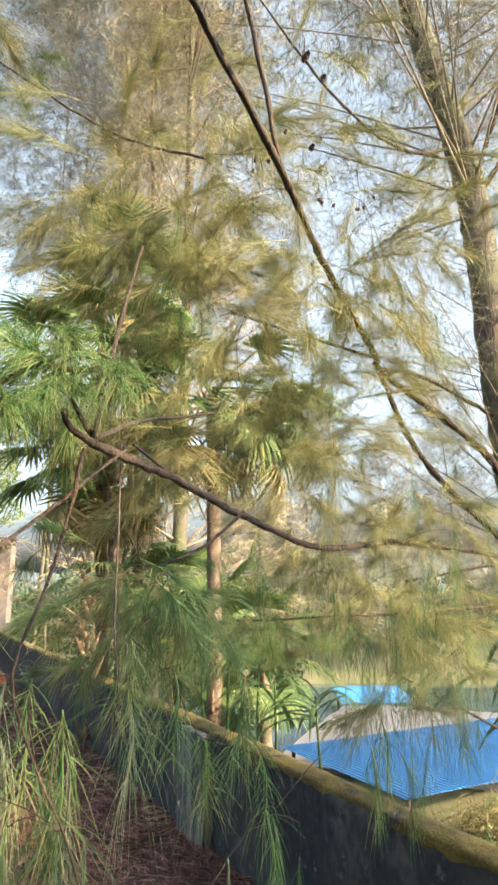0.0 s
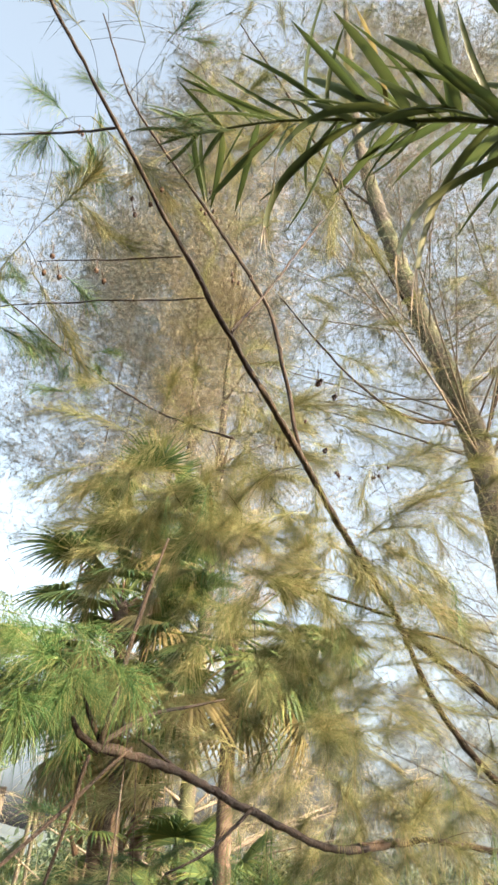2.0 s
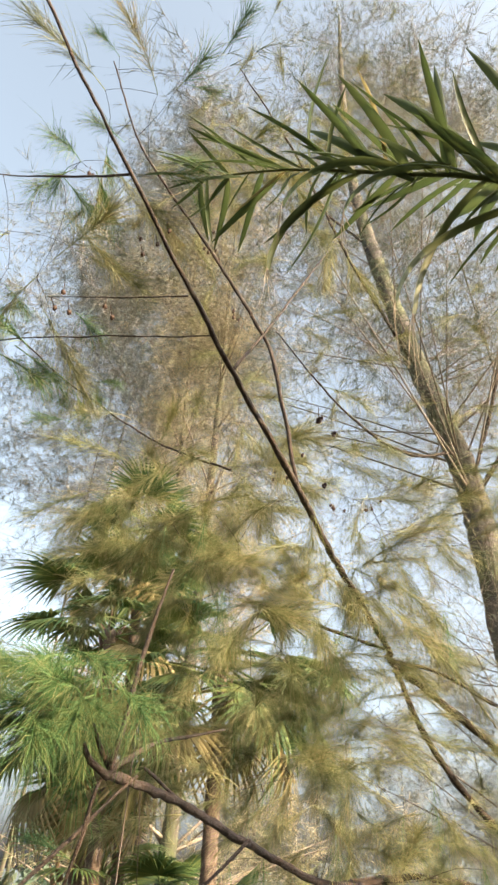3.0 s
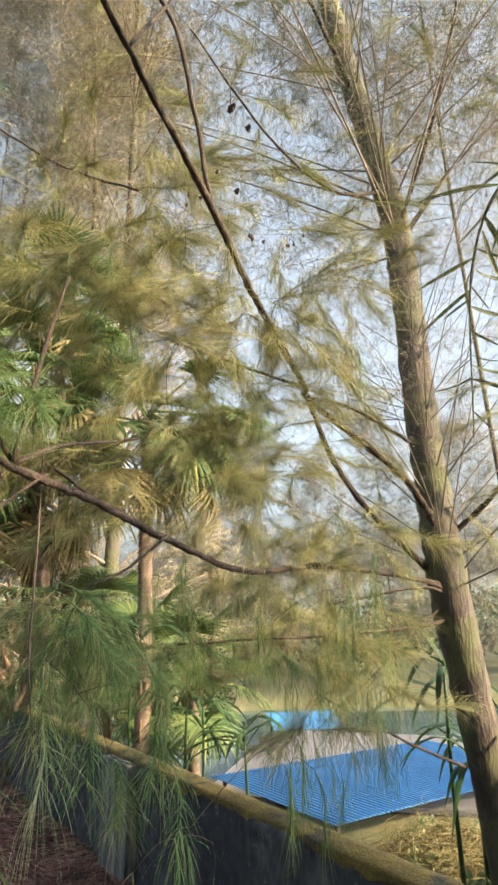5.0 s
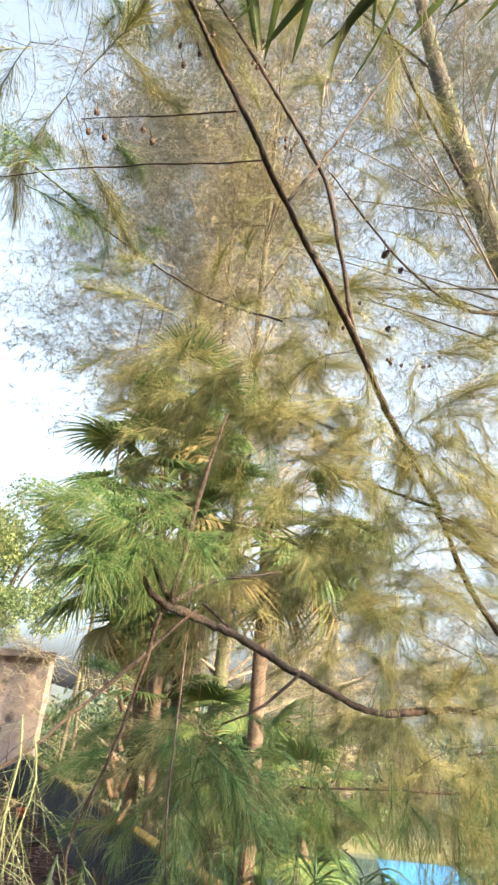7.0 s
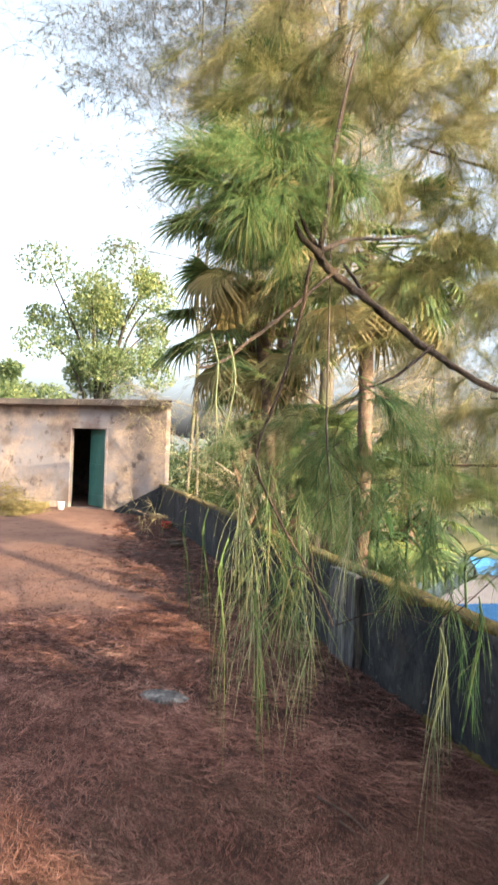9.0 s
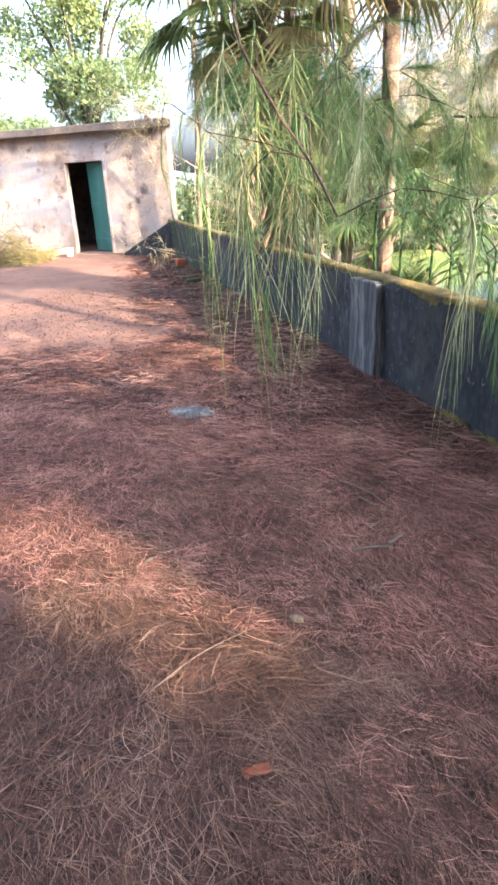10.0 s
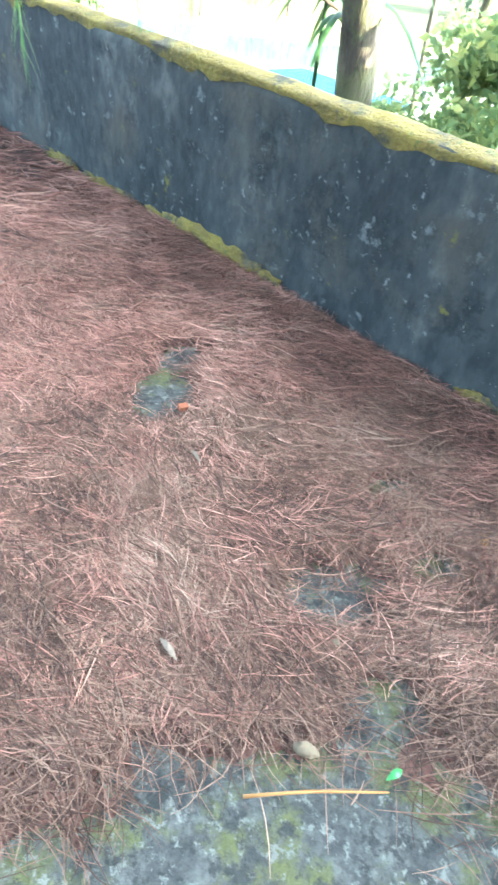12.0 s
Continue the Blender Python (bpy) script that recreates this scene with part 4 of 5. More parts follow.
def near_tree():
    at = (1.95, 3.95, -3.6)
    tree = thing("casuarina_tree", at, "tall casuarina with mossy bark and drooping golden needles", "tree")
    trunk = [(2.05, 4.00, -3.7), (1.90, 3.90, -1.2), (1.77, 3.81, 0.33), (1.63, 3.70, 1.16), (1.54, 3.64, 1.75), (1.52, 3.70, 2.25), (1.51, 3.75, 2.82), (1.52, 3.85, 3.65),
             (1.50, 3.90, 4.35), (1.38, 3.86, 4.90), (1.20, 3.93, 6.0), (0.99, 4.02, 7.66), (0.90, 4.14, 9.3), (0.92, 4.24, 12.0), (1.0, 4.3, 15.0)]
    child("trunk", tri_mesh("trunk", *tube(trunk, [0.15, 0.12, 0.105, 0.105, 0.115, 0.105, 0.10, 0.10, 0.10, 0.09, 0.085, 0.075, 0.06, 0.045, 0.02], 14, 0.06, 0.05), M_BARK, True), tree,
          "brown bark trunk with yellow-green moss")
    limbs = [
        ("limb", [(1.55, 3.64, 1.95), (1.40, 3.58, 2.27), (1.18, 3.43, 2.46), (0.73, 3.22, 2.76), (0.68, 3.06, 2.79), (0.41, 2.38, 2.90), (0.24, 1.76, 2.90), (0.04, 1.33, 3.06),
                  (-0.09, 1.06, 3.19), (-0.22, 0.86, 3.37), (-0.34, 0.65, 3.53), (-0.46, 0.45, 3.72)], [.030, .028, .025, .022, .021, .0175, .0145, .0105, .0085, .007, .006, .005]),
        ("limb", [(1.52, 3.65, 1.80), (1.41, 3.62, 1.89), (1.06, 3.51, 2.22), (0.86, 3.40, 2.49), (0.71, 3.18, 2.77)], [.026, .025, .022, .019, .017]),
        ("limb", [(0.24, 1.79, 2.93), (0.15, 1.68, 3.42), (0.05, 1.62, 3.65), (-0.17, 1.47, 3.98), (-0.42, 1.26, 4.31), (-0.58, 1.10, 4.77)], [.010, .010, .0095, .008, .006, .004]),
        ("limb", [(0.05, 1.34, 3.06), (0.14, 1.48, 3.39), (0.28, 1.59, 3.80), (0.52, 1.77, 4.52)], [.007, .006, .005, .003]),
        ("limb", [(1.45, 3.70, 2.62), (1.0, 3.37, 2.76), (0.74, 3.21, 2.77)], [.014, .013, .011]),
        ("limb", [(1.52, 3.64, 1.78), (1.275, 3.377, 1.811), (0.735, 2.853, 1.856), (0.576, 2.736, 1.839), (0.33, 2.25, 1.808), (0.113, 1.84, 1.873), (0.003, 1.518, 1.914), (-0.06, 1.243, 1.921), (-0.062, 1.08, 1.91)],
         [.022, .018, .015, .0145, .013, .0125, .012, .011, .009]),
        ("limb", [(-0.06, 1.10, 1.915), (-0.085, 1.09, 1.955), (-0.10, 1.08, 1.985)], [.006, .005, .003]),
        ("limb", [(-0.05, 1.24, 1.93), (-0.12, 1.02, 1.78), (-0.15, 0.88, 1.70), (-0.15, 0.80, 1.68)], [.004, .0035, .003, .002]),
        ("limb", [(-0.06, 1.08, 1.91), (-0.05, 1.12, 2.02), (-0.05, 1.18, 2.17), (-0.03, 1.23, 2.34)], [.006, .006, .005, .003]),
        ("limb", [(-0.06, 1.08, 1.91), (-0.08, 1.04, 1.925), (-0.085, 1.02, 1.945)], [.008, .007, .003]),
        ("limb", [(-0.06, 1.09, 1.915), (-0.03, 1.23, 1.98), (0.01, 1.35, 2.02), (0.08, 1.46, 2.06)], [.006, .005, .0045, .003]),
        ("limb", [(-0.05, 1.28, 1.95), (-0.02, 1.44, 1.93), (0.02, 1.57, 1.90)], [.004, .004, .003]),
        ("limb", [(0.12, 1.80, 1.88), (0.04, 1.71, 1.79), (-0.05, 1.64, 1.74)], [.006, .005, .003]),
        ("limb", [(0.66, 3.05, 2.78), (0.32, 2.84, 2.82), (0.0, 2.67, 2.87)], [.011, .009, .006]),
        ("limb", [(1.50, 3.60, 1.76), (1.29, 3.41, 1.81), (0.72, 3.04, 1.86), (0.34, 2.67, 1.82)], [.015, .013, .010, .006]),
        ("limb", [(1.50, 3.60, 1.74), (1.29, 3.41, 1.77), (0.77, 3.13, 1.69)], [.013, .011, .006]),
        ("limb", [(1.50, 3.60, 1.60), (1.27, 3.42, 1.57), (0.76, 3.13, 1.55), (0.09, 2.57, 1.55)], [.014, .012, .009, .005]),
        ("limb", [(1.50, 3.62, 1.68), (1.23, 3.43, 1.52), (0.96, 3.29, 1.32), (0.69, 3.14, 1.14)], [.010, .008, .006, .004]),
        ("limb", [(1.52, 3.62, 0.85), (1.25, 3.53, 0.97), (0.95, 3.30, 1.14), (0.68, 3.04, 1.30)], [.011, .009, .007, .004]),
        ("limb", [(-0.07, 1.07, 1.90), (-0.09, 1.06, 1.76), (-0.11, 1.05, 1.67), (-0.14, 1.04, 1.57), (-0.09, 1.0, 1.47), (-0.03, 0.97, 1.40), (0.01, 0.94, 1.34)], [.0045, .0035, .003, .0026, .0024, .002, .0014]),
        ("limb", [(-0.02, 1.95, 3.1), (-0.40, 2.19, 3.42), (-0.85, 2.11, 3.71), (-1.19, 1.89, 3.92), (-1.6, 1.7, 4.05)], [.006, .006, .005, .0045, .003]),
        ("limb", [(-0.07, 1.12, 3.14), (-0.34, 1.13, 3.16), (-0.5, 1.14, 3.18)], [.003, .0022, .0014]),
        ("limb", [(-0.01, 1.24, 3.10), (-0.56, 1.24, 3.11), (-0.9, 1.22, 3.05)], [.003, .0022, .0014]),
        ("limb", [(-0.22, 0.87, 3.36), (-0.47, 0.93, 3.48), (-0.70, 0.91, 3.48)], [.005, .004, .002]),
        ("limb", [(1.45, 3.88, 4.6), (1.0, 3.5, 4.3), (0.55, 3.1, 4.35), (0.1, 2.7, 4.7)], [.018, .014, .010, .005]),
        ("limb", [(1.50, 3.84, 4.25), (1.75, 3.6, 5.0), (1.95, 3.4, 5.9)], [.022, .017, .010]),
        ("limb", [(1.50, 3.86, 4.15), (1.95, 3.9, 4.8), (2.4, 3.9, 5.3)], [.022, .016, .010]),
        ("limb", [(1.52, 3.7, 2.0), (1.85, 3.45, 2.35), (2.2, 3.2, 2.9)], [.024, .018, .010]),
        ("limb", [(1.3, 3.9, 5.4), (0.7, 3.3, 6.2), (0.2, 2.8, 7.2), (-0.3, 2.4, 8.0)], [.022, .017, .012, .006]),
        ("limb", [(1.0, 4.0, 7.4), (0.3, 4.2, 8.8), (-0.4, 4.3, 10.2)], [.02, .015, .007]),
    ]
    for nm, pts, rad in limbs:
        p, r = curve_through(pts, rad, 0.03)
        sway = np.array([noise.noise_vector(Vector(q) * 7.0) for q in p]) * 0.005 + np.array([noise.noise_vector(Vector(q) * 22.0) for q in p]) * 0.0022
        child(nm, tri_mesh(nm, *tube(p + sway, 0.78 * r, 8, 1, 0.14, False), M_TWIG, True), tree)
    string = [(-0.05, 1.20, 2.06), (-0.075, 1.29, 2.02), (-0.075, 1.30, 1.80), (-0.07, 1.28, 1.62), (-0.055, 1.27, 1.50)]
    child("dry_strand", tri_mesh("dry_strand", *tube(string, [.001, .0012, .0018, .0020, .0006], 6, 0.04, 0.2), M_STICK, True), tree, "pale dry strand hanging from the limb")
    g = np.random.default_rng(71)
    on_limb = np.concatenate([curve_through(p, r, 0.05)[0] for _, p, r in limbs])
    golds = [brush(125, 0.26, 0.18, 0.00065, 0.75, 0.95, s) for s in range(4)]
    greens = [brush(120, 0.15, 0.15, 0.0005, 0.95, 0.85, 10 + s) for s in range(4)]
    fines = [brush(120, 0.08, 0.13, 0.00045, 0.9, 1.1, 80 + s) for s in range(4)]
    tassels = [tassel(60, 0.16, 0.0008, 20 + s, 1.25, 0.8) for s in range(4)]
    longs = [tassel(38, 0.27, 0.0007, 30 + s, 0.55, 1.5) for s in range(4)]
    arches = [tassel(30, 0.17, 0.00035, 70 + s, 1.6, 1.1) for s in range(4)]
    drapes = [tassel(40, 0.24, 0.0006, 50 + s, 0.9, 1.6) for s in range(4)]
    brooms = [tassel(32, 0.12, 0.0007, 60 + s, 0.5, 0.7) for s in range(4)]
    falls = [tassel(13, 0.28, 0.0006, 90 + s, 0.24, 1.2) for s in range(4)]
    strands = [tassel(7, 0.28, 0.0006, 40 + s, 0.22, 1.4) for s in range(4)]
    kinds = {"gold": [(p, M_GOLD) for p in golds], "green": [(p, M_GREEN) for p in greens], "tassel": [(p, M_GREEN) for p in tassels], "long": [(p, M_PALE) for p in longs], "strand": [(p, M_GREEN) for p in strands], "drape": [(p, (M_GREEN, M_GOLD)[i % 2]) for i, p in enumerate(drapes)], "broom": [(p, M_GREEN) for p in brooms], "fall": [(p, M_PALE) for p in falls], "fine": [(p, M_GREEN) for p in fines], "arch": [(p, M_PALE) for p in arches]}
    shared = {k: [tri_mesh("spray", *p, m) for p, m in v] for k, v in kinds.items()}
    # where the foliage is thick: centre, spread, how many sprays, which kind
    thick = [
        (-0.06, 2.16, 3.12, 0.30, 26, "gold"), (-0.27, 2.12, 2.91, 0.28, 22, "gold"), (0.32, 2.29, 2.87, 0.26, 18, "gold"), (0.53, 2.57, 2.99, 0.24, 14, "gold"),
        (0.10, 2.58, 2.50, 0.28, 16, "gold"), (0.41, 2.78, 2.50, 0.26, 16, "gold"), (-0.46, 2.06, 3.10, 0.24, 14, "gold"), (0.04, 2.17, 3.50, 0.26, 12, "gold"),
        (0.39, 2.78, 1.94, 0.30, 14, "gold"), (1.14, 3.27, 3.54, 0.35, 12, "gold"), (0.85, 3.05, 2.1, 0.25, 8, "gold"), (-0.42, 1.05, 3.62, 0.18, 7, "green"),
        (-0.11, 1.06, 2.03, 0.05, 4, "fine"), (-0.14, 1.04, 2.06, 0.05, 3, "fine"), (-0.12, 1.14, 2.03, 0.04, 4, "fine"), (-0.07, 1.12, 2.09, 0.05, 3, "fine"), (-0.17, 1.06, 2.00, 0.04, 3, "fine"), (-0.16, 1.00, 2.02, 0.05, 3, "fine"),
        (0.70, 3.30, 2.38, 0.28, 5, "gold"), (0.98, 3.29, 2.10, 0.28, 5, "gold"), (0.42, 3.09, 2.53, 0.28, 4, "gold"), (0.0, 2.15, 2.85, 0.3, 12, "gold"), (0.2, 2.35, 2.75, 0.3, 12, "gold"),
        (-0.46, 2.19, 1.72, 0.16, 6, "green"), (-0.28, 2.24, 1.70, 0.16, 6, "green"), (-0.16, 2.26, 1.59, 0.14, 6, "green"), (-0.37, 2.20, 1.50, 0.14, 5, "green"), (-0.23, 2.23, 1.44, 0.14, 5, "tassel"), (-0.10, 2.28, 1.73, 0.16, 6, "green"),
        (-0.14, 0.82, 1.64, 0.02, 2, "arch"),
        (-0.10, 1.50, 1.48, 0.03, 3, "tassel"), (-0.01, 1.51, 1.40, 0.03, 2, "tassel"), (0.06, 1.50, 1.30, 0.02, 2, "tassel"), (0.14, 1.63, 1.36, 0.04, 3, "tassel"), (0.15, 1.59, 1.22, 0.02, 1, "tassel"), (0.21, 1.56, 1.14, 0.02, 1, "broom"),
        (0.43, 1.88, 1.17, 0.03, 1, "broom"), (0.50, 1.87, 1.16, 0.03, 1, "broom"), (-0.11, 1.02, 1.48, 0.03, 1, "tassel"),
        (-0.07, 1.07, 1.42, 0.03, 1, "tassel"), (-0.16, 1.08, 1.46, 0.04, 1, "long"), (-0.14, 1.13, 1.40, 0.04, 1, "long"), (-0.11, 1.06, 1.32, 0.04, 1, "long"), (-0.09, 1.10, 1.36, 0.03, 1, "tassel"), (0.14, 0.95, 1.26, 0.02, 1, "fall"), (-0.08, 1.08, 1.36, 0.03, 1, "fall"), (-0.06, 1.12, 1.26, 0.02, 1, "fall"), (-0.32, 1.18, 1.40, 0.02, 1, "strand"), (-0.24, 1.11, 1.38, 0.02, 1, "strand"), (-0.55, 1.15, 3.35, 0.22, 5, "gold"), (-0.30, 1.05, 3.9, 0.25, 6, "gold"), (0.0, 1.2, 4.1, 0.3, 7, "gold"), (-0.75, 1.25, 3.55, 0.25, 6, "gold"),
        (0.43, 2.77, 1.65, 0.28, 13, "gold"), (0.72, 3.14, 1.66, 0.28, 13, "gold"), (0.31, 2.77, 1.52, 0.25, 6, "green"), (0.09, 2.57, 1.57, 0.2, 7, "green"),
        (0.55, 2.96, 1.32, 0.28, 6, "gold"), (0.99, 3.29, 1.36, 0.28, 6, "gold"), (-0.12, 1.92, 1.58, 0.14, 5, "green"),
        (0.14, 1.09, 1.25, 0.03, 1, "fall"), (0.20, 1.12, 1.24, 0.02, 1, "broom"),
        (0.0, 1.2, 1.42, 0.04, 1, "long"), (-0.23, 1.46, 1.09, 0.005, 1, "broom"), (0.25, 1.78, 0.96, 0.005, 1, "broom"), (0.45, 1.95, 1.16, 0.06, 2, "broom"), (-0.07, 1.10, 1.36, 0.02, 2, "broom"),
        (-0.17, 1.0, 1.34, 0.03, 1, "strand"), (-0.12, 1.0, 1.30, 0.02, 1, "strand"), (0.0, 1.3, 1.7, 0.08, 2, "green"),
        (0.45, 2.70, 1.55, 0.30, 15, "drape"), (0.80, 3.00, 1.45, 0.28, 13, "drape"), (0.15, 2.55, 1.45, 0.25, 9, "drape"), (1.10, 3.25, 1.45, 0.2, 4, "drape"), (0.60, 2.85, 1.15, 0.25, 8, "drape"), (0.95, 3.2, 1.1, 0.2, 6, "drape"),
        (0.55, 2.85, 1.75, 0.5, 26, "drape"), (0.95, 3.15, 1.70, 0.45, 20, "drape"), (0.20, 2.60, 1.70, 0.4, 14, "drape"), (0.75, 2.95, 1.30, 0.5, 14, "drape"),
        (0.35, 2.5, 2.6, 0.3, 10, "drape"), (-0.15, 2.2, 2.7, 0.3, 10, "drape"),
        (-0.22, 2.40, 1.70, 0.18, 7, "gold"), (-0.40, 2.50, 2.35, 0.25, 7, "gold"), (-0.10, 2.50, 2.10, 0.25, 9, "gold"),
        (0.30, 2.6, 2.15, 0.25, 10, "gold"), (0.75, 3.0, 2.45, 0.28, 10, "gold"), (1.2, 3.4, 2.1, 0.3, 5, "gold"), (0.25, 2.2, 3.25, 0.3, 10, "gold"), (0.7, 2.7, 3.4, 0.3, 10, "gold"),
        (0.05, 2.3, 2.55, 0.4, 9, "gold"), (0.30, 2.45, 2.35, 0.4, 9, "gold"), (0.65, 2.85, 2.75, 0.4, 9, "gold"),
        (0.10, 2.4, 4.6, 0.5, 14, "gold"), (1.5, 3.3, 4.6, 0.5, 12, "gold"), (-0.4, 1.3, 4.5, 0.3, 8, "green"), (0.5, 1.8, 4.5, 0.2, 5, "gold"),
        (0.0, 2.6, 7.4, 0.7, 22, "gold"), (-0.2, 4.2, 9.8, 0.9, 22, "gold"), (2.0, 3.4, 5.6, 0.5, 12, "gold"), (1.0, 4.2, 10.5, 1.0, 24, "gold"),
        (-0.85, 2.1, 3.65, 0.25, 6, "green"), (-1.3, 1.85, 3.95, 0.25, 7, "green"), (-0.55, 1.24, 3.10, 0.14, 4, "green"), (2.1, 3.3, 2.7, 0.35, 12, "gold"),
    ]
    LYING = ("gold", "green", "fine")
    rest, twigs, made = {k: [] for k in kinds}, [], 0
    joints = on_limb.copy()
    spots = []
    for j, (x, y, z, r, n, k) in enumerate(thick):
        own = np.random.default_rng(500 + j)
        for i in range(n):
            o = own.normal(0, 0.5, 3) * r * np.array([1, 1, 0.9])
            spots.append((np.array([x, y, z]) + o, k, i))
    spots.sort(key=lambda q: ((on_limb - q[0]) ** 2).sum(1).min())
    for p, k, i in spots:
        near = joints[np.argmin((((joints - p) ** 2).sum(1) + 3.0 * np.clip(p[2] - joints[:, 2], 0, None) ** 2) * g.uniform(0.8, 1.2, len(joints)))]
        out = p - near
        yaw = math.atan2(out[1], out[0]) + g.normal(0, 0.6)
        m = Matrix.Translation(p) @ Matrix.Rotation(yaw, 4, "Z") @ Matrix.Rotation(g.normal(0.1, 0.3) if k in LYING else g.normal(0, 0.10), 4, "Y") @ Matrix.Scale(g.uniform(0.8, 1.2), 4)
        foot = m @ Vector((0, 0, 0) if k in LYING else (0, 0, 0.10))
        joints = np.vstack([joints, np.array(foot)[None]])
        d = np.linalg.norm(out)
        if d > 0.03:
            mid = (near + np.array(foot)) / 2 + g.normal(0, 0.06, 3) * d + np.array([0, 0, 0.08 * d])
            twigs.append(tube([near, mid, np.array(foot)], [0.0007 + 0.0013 * d, 0.0006 + 0.0008 * d, 0.0006], 5, 0.12))
        if made < 300:
            child("spray", shared[k][i % 4], tree, m=m)
            made += 1
        else:
            rest[k].append(moved(kinds[k][i % 4][0], m))
    child("twigwork", tri_mesh("twigwork", *join(twigs), M_TWIG, True), tree, "thin brown twigs", "stuff")
    for k, pieces in rest.items():
        if pieces:
            child("foliage", tri_mesh("foliage", *join(pieces), kinds[k][0][1]), tree, "fine drooping needles", "stuff")
    wood, leaf = feathery(np.array(trunk[7:]), 77, 90, 0.08, 2.7, 10, 0.22, 0.0018, 0.26)
    child("branchwork", tri_mesh("branchwork", *wood, M_BGTWIG), tree, "grey-brown upper limbs and twigs", "stuff")
    child("crown", tri_mesh("crown", *leaf, M_LACE), tree, "fine grey-green upper needles against the sky", "stuff")
    wood, leaf = feathery(np.array(trunk[4:10]), 78, 70, 0.0, 2.0, 6, 0.17, 0.0010, 0.14)
    child("branchwork", tri_mesh("branchwork", *wood, M_BGTWIG), tree, "thin twigs leaving the trunk", "stuff")
    child("crown", tri_mesh("crown", *leaf, M_LACE), tree, "fine needles round the trunk", "stuff")
    # seed cones in little clusters along the twigs
    cm = seed_cone_mesh()
    for cx, cy, cz, n in ((0.31, 1.30, 2.76, 4), (-0.38, 1.21, 3.18, 2), (-0.50, 1.17, 3.18, 3), (0.25, 1.85, 3.03, 3), (0.42, 2.2, 3.05, 4), (-0.10, 1.5, 3.9, 5), (0.0, 1.62, 3.62, 4), (-0.55, 1.2, 3.9, 4), (-0.2, 1.2, 3.5, 4), (0.15, 2.1, 3.2, 4), (0.6, 2.6, 3.3, 4)):
        for _ in range(n):
            o = g.normal(0, 0.035, 3)
            child("cone", cm, tree, m=Matrix.Translation((cx + o[0], cy + o[1], cz + o[2])) @ Matrix.Rotation(g.uniform(0, 3), 4, "X"))
    return tree


near_tree()


# ---------------------------------------------------------------- fan palms
def fan_blade(seed, segs=34, span=205, length=0.62, droop=0.55):
    g = np.random.default_rng(seed)
    out = []
    for i in range(segs):
        a = radians(-span / 2 + span * i / (segs - 1)) + g.normal(0, 0.02)
        L = length * (0.72 + 0.28 * math.cos(a * 0.55)) * g.uniform(0.88, 1.08)
        s = np.linspace(0, 1, 6)
        r = L * s
        z = 0.10 * L * s * (1 - s) * 4 * 0.3 - droop * L * np.clip(s - 0.45, 0, 1) ** 1.7 * g.uniform(0.6, 1.5)
        pts = np.stack([np.cos(a) * r, np.sin(a) * r, z], -1)
        w = np.interp(s, [0, 0.4, 0.6, 1], [0.012, 0.045, 0.036, 0.003]) * (length / 0.62)
        out.append(ribbon(pts, w, (-math.sin(a), math.cos(a), 0), 0.22))
    return join(out)


FAN_GREEN = [tri_mesh("blade", *fan_blade(s), M_FAN) for s in range(3)]
FAN_DRY = [tri_mesh("blade", *fan_blade(10 + s, 26, 150, 0.60, 1.3), M_FANDRY) for s in range(2)]


def fan_palm(base, top, crown_fronds, seed, label, radius=0.07, extra=(), size=1.0):
    g = np.random.default_rng(seed)
    palm = thing("fan_palm", base, label, "palm tree")
    base, top = np.array(base, float), np.array(top, float)
    line = [base + (top - base) * s + np.array([0.05 * math.sin(3 * s), 0.04 * math.sin(5 * s), 0]) for s in np.linspace(0, 1, 6)]
    child("trunk", tri_mesh("trunk", *tube(line, [radius * 1.25, radius, radius * 0.95, radius, radius, radius * 0.9], 12, 0.07, 0.06), M_PALMBARK, True), palm, "ringed pale brown palm trunk")
    # old leaf bases
    for i in range(26):
        z, a = g.uniform(-0.9, 0.1) if i % 2 else g.uniform(-3.4, -2.2), g.uniform(0, 6.283)
        p = top + np.array([0, 0, z])
        t = np.array([math.cos(a), math.sin(a), 0])
        child("leaf_base", tri_mesh("leaf_base", *tube([p + t * radius * 0.7, p + t * (radius + 0.03) + [0, 0, 0.08], p + t * (radius + 0.09) + [0, 0, 0.2]], [0.035, 0.022, 0.006], 5, 0.08), M_FIBRE), palm)
    for i in range(crown_fronds):
        yaw = i * 137.5 + g.uniform(-20, 20)
        s = i / crown_fronds
        rise = 68 - 118 * s + g.uniform(-8, 8)
        dry = s > 0.74 and size == 1.0
        lp = g.uniform(0.45, 0.8)
        if i < len(extra):
            yaw, rise, lp, dry = extra[i]
        lp *= size
        m = Matrix.Translation(top + np.array([0, 0, 0.10 - 0.35 * s])) @ Matrix.Rotation(radians(yaw), 4, "Z") @ Matrix.Rotation(radians(-rise), 4, "Y")
        me = (FAN_DRY if dry else FAN_GREEN)[i % (2 if dry else 3)]
        fr = child("frond", me, palm, m=m @ Matrix.Translation((lp, 0, 0)) @ Matrix.Rotation(radians(18), 4, "Y") @ Matrix.Scale(size * g.uniform(0.85, 1.15), 4))
        pt = tri_mesh("petiole", *moved(tube([(0, 0, 0), (lp * 0.5, 0, 0.02), (lp, 0, 0)], [0.016, 0.010, 0.007], 6, 0.1), m), M_FANDRY if dry else M_FAN)
        child("petiole", pt, fr)
    return palm


